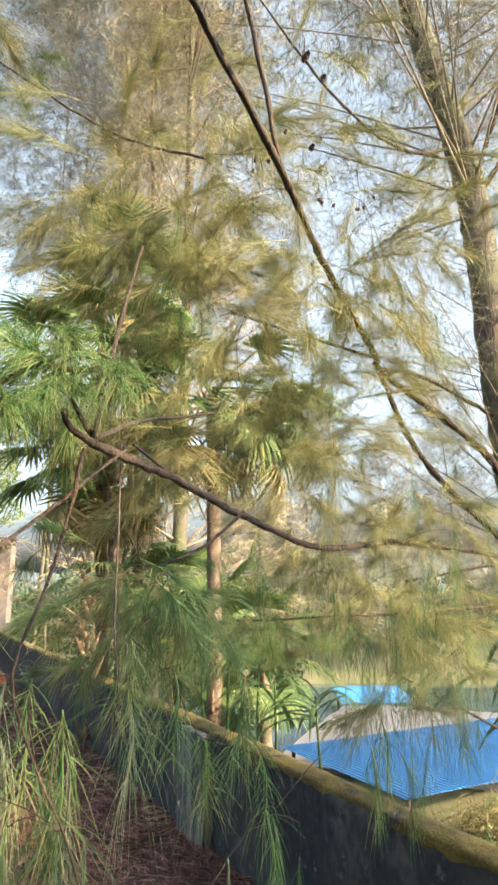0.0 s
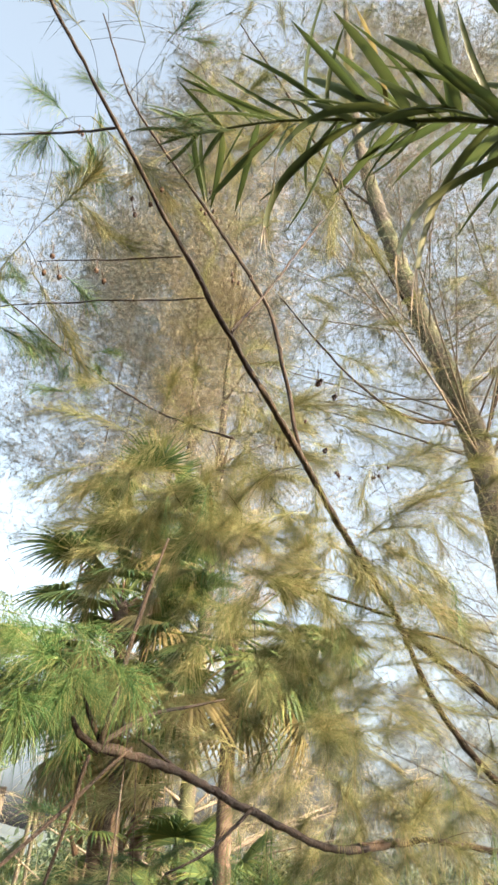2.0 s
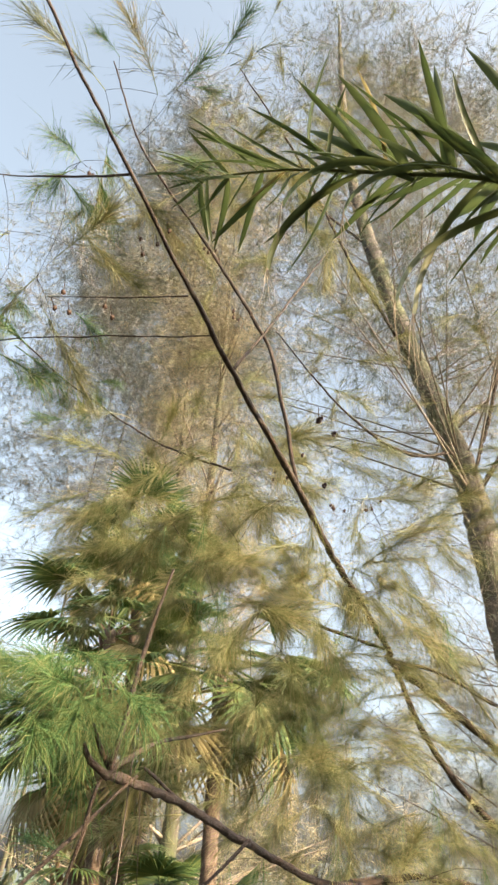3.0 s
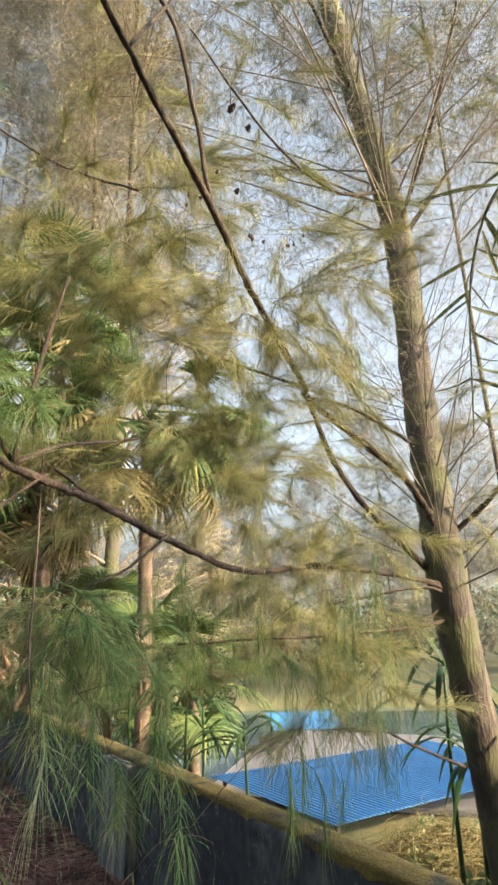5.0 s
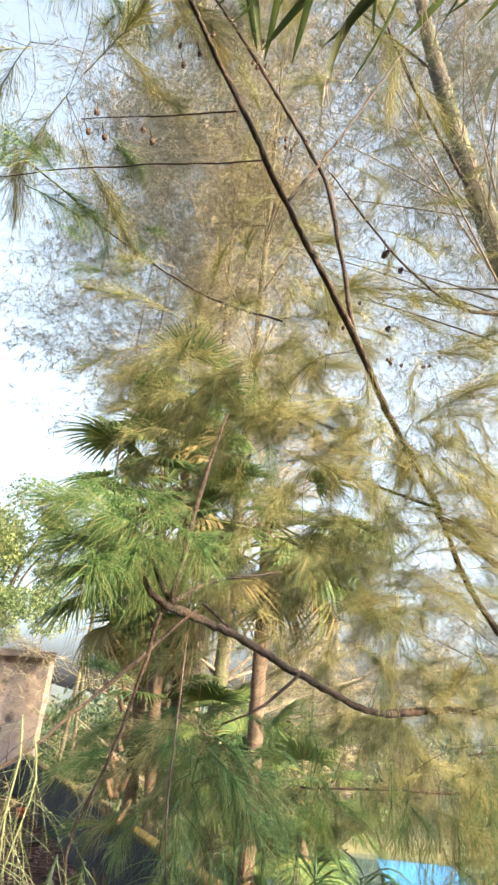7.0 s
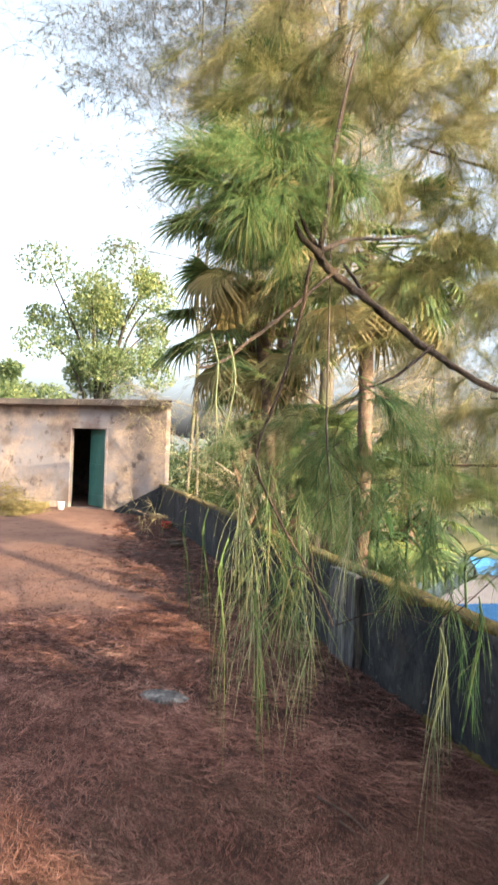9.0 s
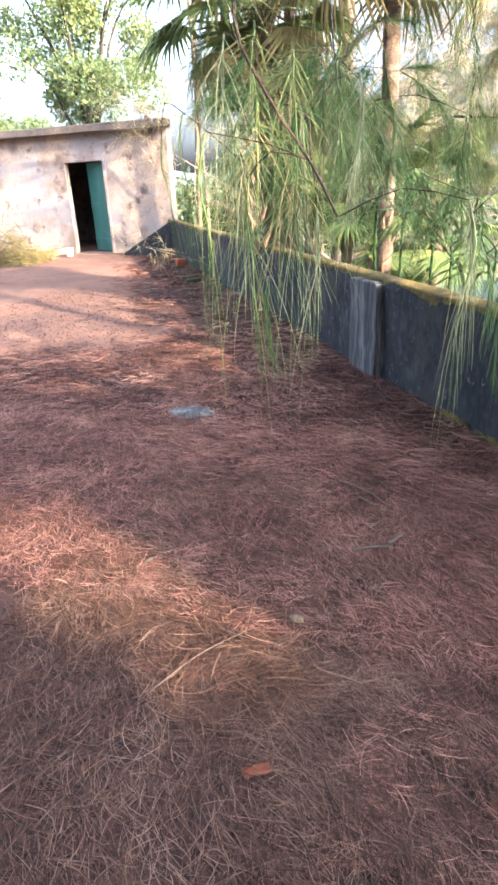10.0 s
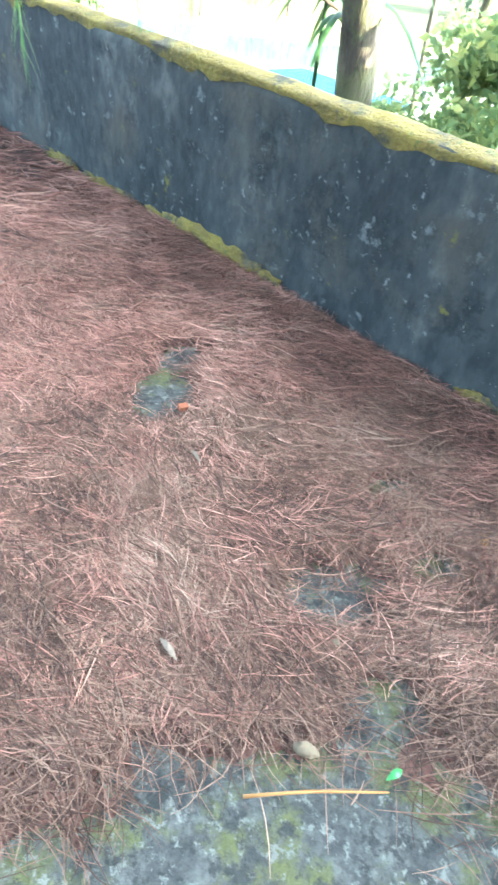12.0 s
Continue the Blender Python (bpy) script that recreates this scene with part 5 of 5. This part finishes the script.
fan_palm((-0.60, 6.08, -3.6), (-0.55, 6.09, 3.55), 22, 1, "fan palm with a pale trunk and yellowing lower leaves",
         extra=((-20, -12, 1.0, 0), (-5, -30, 0.9, 0), (-45, -35, 0.7, 0), (25, 5, 0.95, 0)))
fan_palm((-1.15, 6.60, -3.6), (-1.85, 6.45, 4.05), 24, 2, "taller fan palm with a dense green crown")
fan_palm((-1.85, 7.20, -3.6), (-1.90, 6.75, 3.05), 24, 3, "fan palm with hanging dry leaves",
         extra=tuple((a, -62 - 9 * (a % 3), 0.5, a % 80 > 20) for a in range(-150, 60, 21)))
fan_palm((-1.25, 7.5, -3.6), (-1.95, 7.4, 5.45), 20, 4, "tall fan palm with upright green leaves")

for i, (x, y, z, n) in enumerate(((-1.05, 7.0, 1.45, 14), (-0.10, 6.5, 1.05, 13), (-0.60, 6.7, 1.15, 12), (-1.65, 6.9, 1.85, 14))):
    fan_palm((x, y, -3.6), (x, y, z), n, 20 + i, "young fan palm below the taller palms", 0.06, size=0.68)


# ---------------------------------------------------------------- feather palm
def leaflet_mesh(seed, length, width, material):
    g = np.random.default_rng(seed)
    s = np.linspace(0, 1, 7)
    pts = np.stack([length * s, 0.05 * length * np.sin(2 * s + seed), 0.06 * length * s - 0.34 * length * s ** 2.2 * g.uniform(0.6, 1.4)], -1)
    return tri_mesh("leaflet", *ribbon(pts, width * np.interp(s, [0, 0.15, 0.5, 0.85, 1], [0.35, 0.9, 1, 0.65, 0.06]), (0, 1, 0), 0.3), material)


LEAFLETS = [leaflet_mesh(s, 0.56, 0.040, M_FANDRY if s == 6 else M_FEATHER) for s in range(7)]


def feather_frond(palm, pts, radii, seed, pairs=34):
    g = np.random.default_rng(seed)
    line, _ = curve_through(pts, radii, 0.03)
    fr = child("frond", tri_mesh("frond", *tube(pts, radii, 7, 0.05), M_FEATHER, True), palm, "long arching feather leaf")
    n = len(line)
    for i in range(pairs):
        for sgn in (1, -1):
            if g.random() < 0.12:
                continue
            k = int(np.clip(0.06 + 0.93 * (i + g.uniform(-0.6, 0.6)) / pairs, 0.03, 0.99) * (n - 2))
            t = Vector(line[k + 1] - line[k]).normalized()
            side = t.cross(Vector((0, 0, 1))).normalized() * sgn
            up = side.cross(t) * sgn
            up = up if up.z > 0 else -up
            x = (side * g.uniform(0.45, 1.0) + t * g.uniform(0.15, 1.2) + up * g.uniform(-0.6, 0.7)).normalized()
            y = up.cross(x).normalized()
            z = x.cross(y)
            sc = (1.2 - 0.75 * i / pairs) * g.uniform(0.55, 1.2)
            m = Matrix((x, y, z)).transposed().to_4x4()
            m.translation = Vector(line[k])
            kind = 6 if g.random() < 0.035 else int(g.integers(6))
            child("leaflet", LEAFLETS[kind], fr, m=m @ Matrix.Rotation(g.normal(0, 0.75), 4, "X") @ Matrix.Diagonal((sc, sc * g.uniform(0.6, 1.25), sc, 1)))
    return fr


fpalm = thing("feather_palm", (3.5, 1.2, -3.6), "feather palm with long arching dark green fronds", "palm tree")
child("trunk", tri_mesh("trunk", *tube([(3.5, 1.2, -3.7), (3.4, 1.25, -1.0), (3.0, 1.4, 1.2), (2.6, 1.6, 2.6)], [0.14, 0.12, 0.11, 0.10], 12, 0.1, 0.05), M_PALMBARK, True), fpalm, "ringed palm trunk")
feather_frond(fpalm, [(2.6, 1.6, 2.5), (1.9, 1.2, 2.85), (1.18, 0.93, 3.06), (0.81, 0.94, 3.37), (0.55, 0.99, 3.52), (0.21, 1.05, 3.68), (-0.10, 1.12, 3.77), (-0.20, 1.14, 3.80)], [.022, .018, .014, .010, .007, .0045, .003, .0015], 1, 96)
feather_frond(fpalm, [(2.6, 1.6, 2.6), (2.2, 2.2, 3.6), (1.9, 2.9, 4.0), (1.8, 3.4, 3.7), (1.85, 3.8, 2.7)], [.022, .016, .012, .008, .004], 2, 30)
feather_frond(fpalm, [(2.6, 1.6, 2.6), (3.2, 2.4, 3.6), (3.4, 3.4, 3.6), (3.3, 4.2, 2.6)], [.022, .016, .010, .004], 3, 26)


def hanging_leaflet(length, seed):
    """A leaflet that leaves the midrib sideways and falls, and its withered end."""
    g = np.random.default_rng(seed)
    q = np.linspace(0, 1, 12)
    reach = g.uniform(0.28, 0.42)
    pts = np.stack([reach * np.sin(np.clip(1.9 * q, 0, 1.571)), 0.03 * np.sin(4 * q + seed), 0.015 * np.sin(5 * q) - length * q ** 1.9], -1)
    w = 0.027 * np.interp(q, [0, 0.12, 0.5, 0.8, 1], [0.4, 1, 0.95, 0.7, 0.2])
    split = [ribbon(pts[8:] + np.array([[0, d * 0.012 * k, d * d * 0.01 * k] for k in range(4)]), 0.35 * w[8:], (0, 1, 0.1), 0.3) for d in (-1, 0, 1)]
    return ribbon(pts[:9], w[:9], (0, 1, 0.1), 0.3), join(split)


main = fpalm.children[1]
line = curve_through([(1.9, 1.2, 2.85), (1.18, 0.93, 3.06), (0.81, 0.94, 3.37), (0.55, 0.99, 3.52), (0.21, 1.05, 3.68)], [1, 1, 1, 1, 1], 0.03)[0]
g = np.random.default_rng(15)
for i, x in enumerate(np.linspace(0.45, 1.34, 9)):
    at = line[np.argmin(np.abs(line[:, 0] - x))]
    m = Matrix.Translation(at) @ Matrix.Rotation(math.pi + g.normal(0.0, 0.45), 4, "Z")
    blade, tip = hanging_leaflet(g.uniform(0.30, 0.62), i)
    leaf = child("leaflet", tri_mesh("leaflet", *moved(blade, m), M_FEATHER), main)
    child("dry_tip", tri_mesh("dry_tip", *moved(tip, m), M_DRYTIP), leaf, "pale withered leaf tip")
for i, x in enumerate(np.linspace(0.5, 1.3, 9)):
    at = Vector(line[np.argmin(np.abs(line[:, 0] - x))])
    way = Vector((-0.55 + g.normal(0, 0.25), -0.35 + g.normal(0, 0.3), 0.72)).normalized()
    y = way.cross(Vector((0.3, 1, 0.4))).normalized()
    m = Matrix((way, y, way.cross(y))).transposed().to_4x4()
    m.translation = at
    size = g.uniform(0.75, 1.2) * (0.6 + 0.45 * (x - 0.35))
    child("leaflet", LEAFLETS[i % 6], main, m=m @ Matrix.Diagonal((size, size * 1.15, size, 1)))


# ---------------------------------------------------------------- strap-leaved cane clump beyond the wall
def strap_plant(base, heads, seed, label):
    g = np.random.default_rng(seed)
    plant = thing("cane_plant", base, label, "plant")
    for hx, hy, hz, n in heads:
        child("cane", tri_mesh("cane", *tube([(base[0] + g.normal(0, 0.1), base[1] + g.normal(0, 0.1), base[2]), (hx, hy, hz - 1.2), (hx, hy, hz)], [0.02, 0.015, 0.008], 6, 0.3), M_STRAP, True), plant)
        for i in range(n):
            a, L = g.uniform(0, 6.283), g.uniform(0.45, 0.8)
            e = g.uniform(0.2, 1.1)
            s = np.linspace(0, 1, 7)
            r = L * s * math.cos(e)
            z = L * s * math.sin(e) - 0.75 * L * s ** 2.2
            k = -0.25 * i / n
            pts = np.stack([hx + math.cos(a) * r, hy + math.sin(a) * r, hz + k + z], -1)
            w = 0.042 * np.interp(s, [0, 0.2, 0.7, 1], [0.4, 1, 0.8, 0.05])
            child("leaf", tri_mesh("leaf", *ribbon(pts, w, (-math.sin(a), math.cos(a), 0), 0.2), M_STRAP), plant)


strap_plant((-0.1, 5.3, -3.6), [(-0.28, 5.10, 1.28, 16), (-0.46, 5.15, 1.55, 13), (0.08, 5.0, 1.0, 14), (0.38, 5.0, 0.86, 16), (-0.05, 5.2, 1.2, 12)], 5, "dark green strap-leaved canes behind the parapet")
strap_plant((1.75, 4.2, -3.6), [(1.60, 4.05, 1.35, 12), (1.72, 4.0, 0.95, 12)], 6, "dark drooping strap leaves beside the casuarina trunk")


# ---------------------------------------------------------------- background casuarinas
def bg_casuarina(seed, height, per=8, limbs=76, needles=None, low=0.14, reach=3.4, girth=0.17):
    """A tall feathery tree at the origin: trunk, rising limbs, hanging sprays of fine needles."""
    g = np.random.default_rng(seed)
    tree = thing("background_casuarina", (0, 0, 0), "tall feathery casuarina with golden drooping needles", "tree", "casuarinas behind the palms")
    s = np.linspace(0, 1, 9)
    line = np.stack([0.35 * np.sin(2.2 * s + seed), 0.3 * np.sin(1.7 * s + 2 * seed), height * s], -1)
    child("trunk", tri_mesh("trunk", *tube(line, girth * (1 - 0.93 * s), 9, 0.5, 0.05), M_BARK, True), tree)
    wood, leaf = feathery(line, seed + 200, limbs, low, reach, per, 0.42, 0.0038, girth * 5.5)
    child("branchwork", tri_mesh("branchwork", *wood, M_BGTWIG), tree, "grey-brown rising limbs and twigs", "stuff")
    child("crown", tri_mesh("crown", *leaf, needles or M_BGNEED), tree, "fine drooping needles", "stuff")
    return tree


BG = [bg_casuarina(1, 19.0), bg_casuarina(2, 21.0), bg_casuarina(3, 18.0, 8, 94, M_HAZELACE, 0.40, 4.6, 0.034), bg_casuarina(4, 12.0, 10, 110, M_HAZELACE, 0.10, 3.6, 0.05)]
spots = [(-2.6, 10.9, 0, 0.95), (-1.8, 9.8, 1, 1.0), (-4.3, 20.5, 2, 1.6), (4.9, 9.6, 2, 1.0), (6.8, 11.0, 0, 0.95), (-8.6, 21.0, 2, 1.45), (-3.1, 13.6, 2, 1.2), (5.5, 38.0, 3, 1.2), (10.0, 40.0, 3, 1.3), (1.5, 42.0, 3, 1.15), (15.5, 40.0, 3, 1.25), (-3.0, 41.0, 3, 1.2), (-7.6, 19.6, 2, 1.15)]
for i, (x, y, kind, size) in enumerate(spots):
    m = Matrix.Translation((x, y, -3.6)) @ Matrix.Rotation(i * 2.1, 4, "Z") @ Matrix.Scale(size, 4)
    if i == [k for _, _, k, _ in spots].index(kind):
        BG[kind].matrix_basis = m
    else:
        copy_thing(BG[kind], m)


# ---------------------------------------------------------------- broad-leaved trees behind the hut
def broad_tree(at, height, crown, seed, label, leaf=0.16):
    g = np.random.default_rng(seed)
    tree = thing("broadleaf_tree", at, label, "tree", "trees behind the hut")
    at = np.array(at, float)
    child("trunk", tri_mesh("trunk", *tube([at, at + [0.1, 0, height * 0.3], at + [-0.1, 0.1, height * 0.6]], [0.2, 0.16, 0.1], 10, 0.4, 0.05), M_BARK, True), tree)
    cs, rs = [], []
    for i in range(34):
        d = unit(g.normal(0, 1, 3))
        c = at + [0, 0, height * 0.72] + d * np.array([crown, crown, height * 0.3]) * g.uniform(0.35, 1.0)
        if i < 14:
            child("limb", tri_mesh("limb", *tube([at + [-0.05, 0.05, height * g.uniform(0.35, 0.6)], (at + [0, 0, height * 0.6] + c) / 2, c], [0.07, 0.045, 0.015], 6, 0.5), M_BARK, True), tree)
        cs.append(c)
        rs.append(g.uniform(0.4, 0.95) * crown / 2.4)
    child("crown", tri_mesh("crown", *leaf_cloud(cs, rs, 620, leaf, seed), M_BROAD), tree, "clumps of small green leaves", "stuff")
    return tree


broad_tree((-12.6, 21.0, -3.6), 12.8, 3.0, 61, "leafy green tree rising behind the hut roof", 0.15)
broad_tree((-25.5, 31.0, -3.6), 9.8, 3.4, 62, "rounded dark green tree far behind the hut", 0.3)

# shade trees at the sunny side: out of view, added to block the sun
def shade_tree(c0, c1, top, seed):
    """A dense tree whose crown fills a stretch across the sun's way, with one gap in it."""
    g = np.random.default_rng(seed)
    across = np.array([0.44, 0.90]) / math.hypot(0.44, 0.90)
    along = np.array([0.90, -0.44]) / math.hypot(0.44, 0.90)
    mid = across * (c0 + c1) / 2 + along * 10.0
    tree = thing("shade_tree", (mid[0], mid[1], -3.6), "unseen dense leafy tree added to shade the terrace", "tree", "trees on the sunny side")
    child("trunk", tri_mesh("trunk", *tube([(mid[0], mid[1], -3.7), (mid[0] + 0.1, mid[1], 0), (mid[0], mid[1], top - 1)], [0.22, 0.17, 0.06], 10, 0.4, 0.05), M_BARK, True), tree)
    cs, rs = [], []
    for c in np.arange(c0, c1, 0.34):
        for z in np.arange(-0.4, top, 0.34):
            p = across * (c + g.normal(0, 0.05)) + along * (10.0 + g.normal(0, 0.3))
            cs.append((p[0], p[1], min(z + g.normal(0, 0.06), top - 0.2)))
            rs.append(g.uniform(0.28, 0.40))
    v, f = leaf_cloud(cs, rs, 56, 0.34, seed + 1, 1.0)
    q = v.reshape(-1, 5, 3).mean(1)
    c, z = q[:, :2] @ across, q[:, 2] + (10.0 - q[:, :2] @ along) * 0.42
    # leaves left out here shape the sun patch on the floor
    keep = ~((c > 0.92) & (c < 1.45) & (z > 4.52) & (z < 5.36))
    child("crown", tri_mesh("crown", v, f.reshape(-1, 4, 3)[keep].reshape(-1, 3), M_BROAD), tree, "dense dark green leaves", "stuff")


for i, (c0, c1, top) in enumerate(((-6.5, -2.9, 6.0), (-2.9, 1.3, 5.35), (1.3, 2.1, 6.2), (2.1, 3.2, 5.7), (3.2, 5.2, 4.6))):
    shade_tree(c0, c1, top, 300 + 7 * i)


# ---------------------------------------------------------------- small things on the terrace
def lump(name, at, size, seed, material, label, category, turn=0):
    bm = bmesh.new()
    bmesh.ops.create_icosphere(bm, subdivisions=3, radius=1.0)
    for v in bm.verts:
        v.co = Vector((v.co.x * size[0], v.co.y * size[1], v.co.z * size[2])) * (1 + 0.22 * noise.noise(v.co * 1.6 + Vector((seed, 0, 0))) + 0.08 * noise.noise(v.co * 5))
    bmesh.ops.transform(bm, matrix=pose(*at, 0, 0, turn), verts=bm.verts)
    return solid(name, bm_mesh(name, bm, material, True), label, category)


def block(name, at, size, turn, material, label, category, tilt=4):
    m = pose(*at, tilt, -tilt, turn)
    bm = box([-s / 2 for s in size], [s / 2 for s in size], min(size) * 0.15, m=None, cuts=2, rough=min(size) * 0.1)
    bmesh.ops.transform(bm, matrix=m, verts=bm.verts)
    return solid(name, bm_mesh(name, bm, material), label, category)


def stick(a, b, r, material, label, seed=0, name="stick"):
    a, b = Vector((*a, 0.046)), Vector((*b, 0.05))
    c = (a + b) / 2 + Vector((0.05 * math.sin(seed), 0.06 * math.cos(seed), 0.02)) * (b - a).length
    return solid(name, tri_mesh(name, *tube([a, c, b], [r, r * 0.9, r * 0.5], 7, 0.04, 0.12), material, True), label, "stick")


lump("concrete_slab", (-1.42, 3.56, 0.034), (0.16, 0.10, 0.024), 12, M_PILASTER, "flat broken slab of pale concrete on the litter", "slab")
lump("pebble", (-0.27, 1.77, 0.046), (0.024, 0.017, 0.012), 1, M_STONE, "small pale rounded pebble on the needles", "stone")
lump("stone", (0.735, 0.633, 0.030), (0.024, 0.014, 0.010), 2, M_STONE, "pale beige stone lying on needles", "stone", -25)
lump("stone", (0.856, 0.84, 0.030), (0.011, 0.009, 0.007), 3, M_STONE, "tiny pale stone among needles", "stone")
block("brick_piece", (-0.228, 1.202, 0.04), (0.07, 0.022, 0.014), 28, M_BRICK, "orange-red broken brick chip", "brick")
block("brick_chip", (0.609, 1.653, 0.035), (0.03, 0.022, 0.015), 10, M_BRICK, "small red brick chip", "brick")
block("orange_chip", (1.336, 1.074, 0.035), (0.034, 0.022, 0.006), 40, M_ORANGE, "bright orange dry leaf scrap", "leaf")
stick((-0.32, 2.80), (-0.055, 2.59), 0.004, M_STICK, "thin bleached twig on the litter", 1)
stick((-0.163, 2.227), (-0.01, 2.29), 0.007, M_STICK, "short pale broken stick", 2)
stick((-0.03, 2.30), (0.02, 2.39), 0.009, M_STICK, "stubby forked pale stick", 3)
stick((0.60, 0.568), (0.86, 0.535), 0.0032, M_ORANGE, "yellow-orange dry leaf stalk", 5, "stalk")
stick((-0.62, 1.30), (-0.40, 1.68), 0.0017, M_STICK, "long thin dry twig across the needles", 6)
stick((-0.20, 2.66), (-0.07, 2.50), 0.003, M_STICK, "thin bleached twig beside another", 7)


def small_leaf(at, length, width, turn, material, label):
    s = np.linspace(0, 1, 7)
    pts = np.stack([length * (s - 0.5), 0 * s, 0.012 + 0.014 * np.sin(3.1 * s)], -1)
    v, f = ribbon(pts, width * np.sin(np.clip(s * 3.0 + 0.1, 0, 3.1)), (0, 1, 0), 0.18)
    return solid("leaf", tri_mesh("leaf", *moved((v, f), np.array(pose(at[0], at[1], 0.035, 4, 6, turn))), material, True), label, "leaf")


small_leaf((0.88, 0.562), 0.042, 0.016, 20, M_LEAF, "fresh green oval leaf on the litter")
small_leaf((0.496, 0.86), 0.06, 0.016, -60, M_STICK, "dry curled beige leaf")
small_leaf((0.62, 1.42), 0.06, 0.012, -70, M_STICK, "dry curled narrow leaf")
small_leaf((-0.9, 1.95), 0.07, 0.02, 70, M_STICK, "dry pale leaf in the sun patch")


def debris():
    g = np.random.default_rng(81)
    n = 30000
    xy = np.stack([g.uniform(-5.5, 1.0, n), g.uniform(1.0, 8.0, n)], -1)
    keep = (xy[:, 0] - P0.x) * DN.x + (xy[:, 1] - P0.y) * DN.y < -0.2
    xy = xy[keep]
    z = litter_height(xy[:, 0], xy[:, 1]) + 0.004
    return leaf_cloud(np.c_[xy, z], np.full(len(xy), 0.012), 1, 0.018, 82, 0.5)


M_SCRAP = leafy("dry scraps", [(0.0, (0.019, 0.007, 0.006)), (0.5, (0.056, 0.022, 0.018)), (0.85, (0.117, 0.057, 0.040)), (1.0, (0.210, 0.124, 0.090))], 0.1, 0.8, 3.0)
solid("leaf_debris", tri_mesh("leaf_debris", *debris(), M_SCRAP), "scattered dry leaf and cone scraps", "debris", kind="stuff")


def pot(at, r, h, material, name, label):
    bm = bmesh.new()
    prof = [(0.0, 0), (0.72, 0), (0.9, 0.5), (1.0, 0.95), (1.06, 1.0), (0.94, 1.0), (0.85, 0.6), (0.0, 0.55)]
    rings = [[bm.verts.new((at[0] + r * q * math.cos(a * math.pi / 9), at[1] + r * q * math.sin(a * math.pi / 9), at[2] + h * z)) for a in range(18)] for q, z in prof[1:-1]]
    for a, b in zip(rings, rings[1:]):
        for i in range(18):
            bm.faces.new((a[i], a[(i + 1) % 18], b[(i + 1) % 18], b[i]))
    bm.faces.new(rings[0][::-1])
    bm.faces.new(rings[-1])
    return solid(name, bm_mesh(name, bm, material, True), label, name.replace("_", " "))


pot((-4.70, 10.67, 0.0), 0.10, 0.16, M_RED, "bucket", "small red plastic bucket by the wall")
pot((-8.30, 12.55, 0.0), 0.09, 0.20, M_WHITE, "cup", "small white plastic pot by the hut doorway")
block("brick", (-3.66, 8.85, 0.05), (0.23, 0.11, 0.08), 30, M_DARKWOOD, "dark old brick beside the parapet", "brick")
block("brick", (-3.84, 9.10, 0.05), (0.23, 0.11, 0.08), -15, M_DARKWOOD, "dark old brick beside the parapet", "brick")
block("yellow_block", (-8.95, 12.55, 0.08), (0.55, 0.2, 0.16), 3, M_STRAW, "yellowish block in front of the plinth", "block")
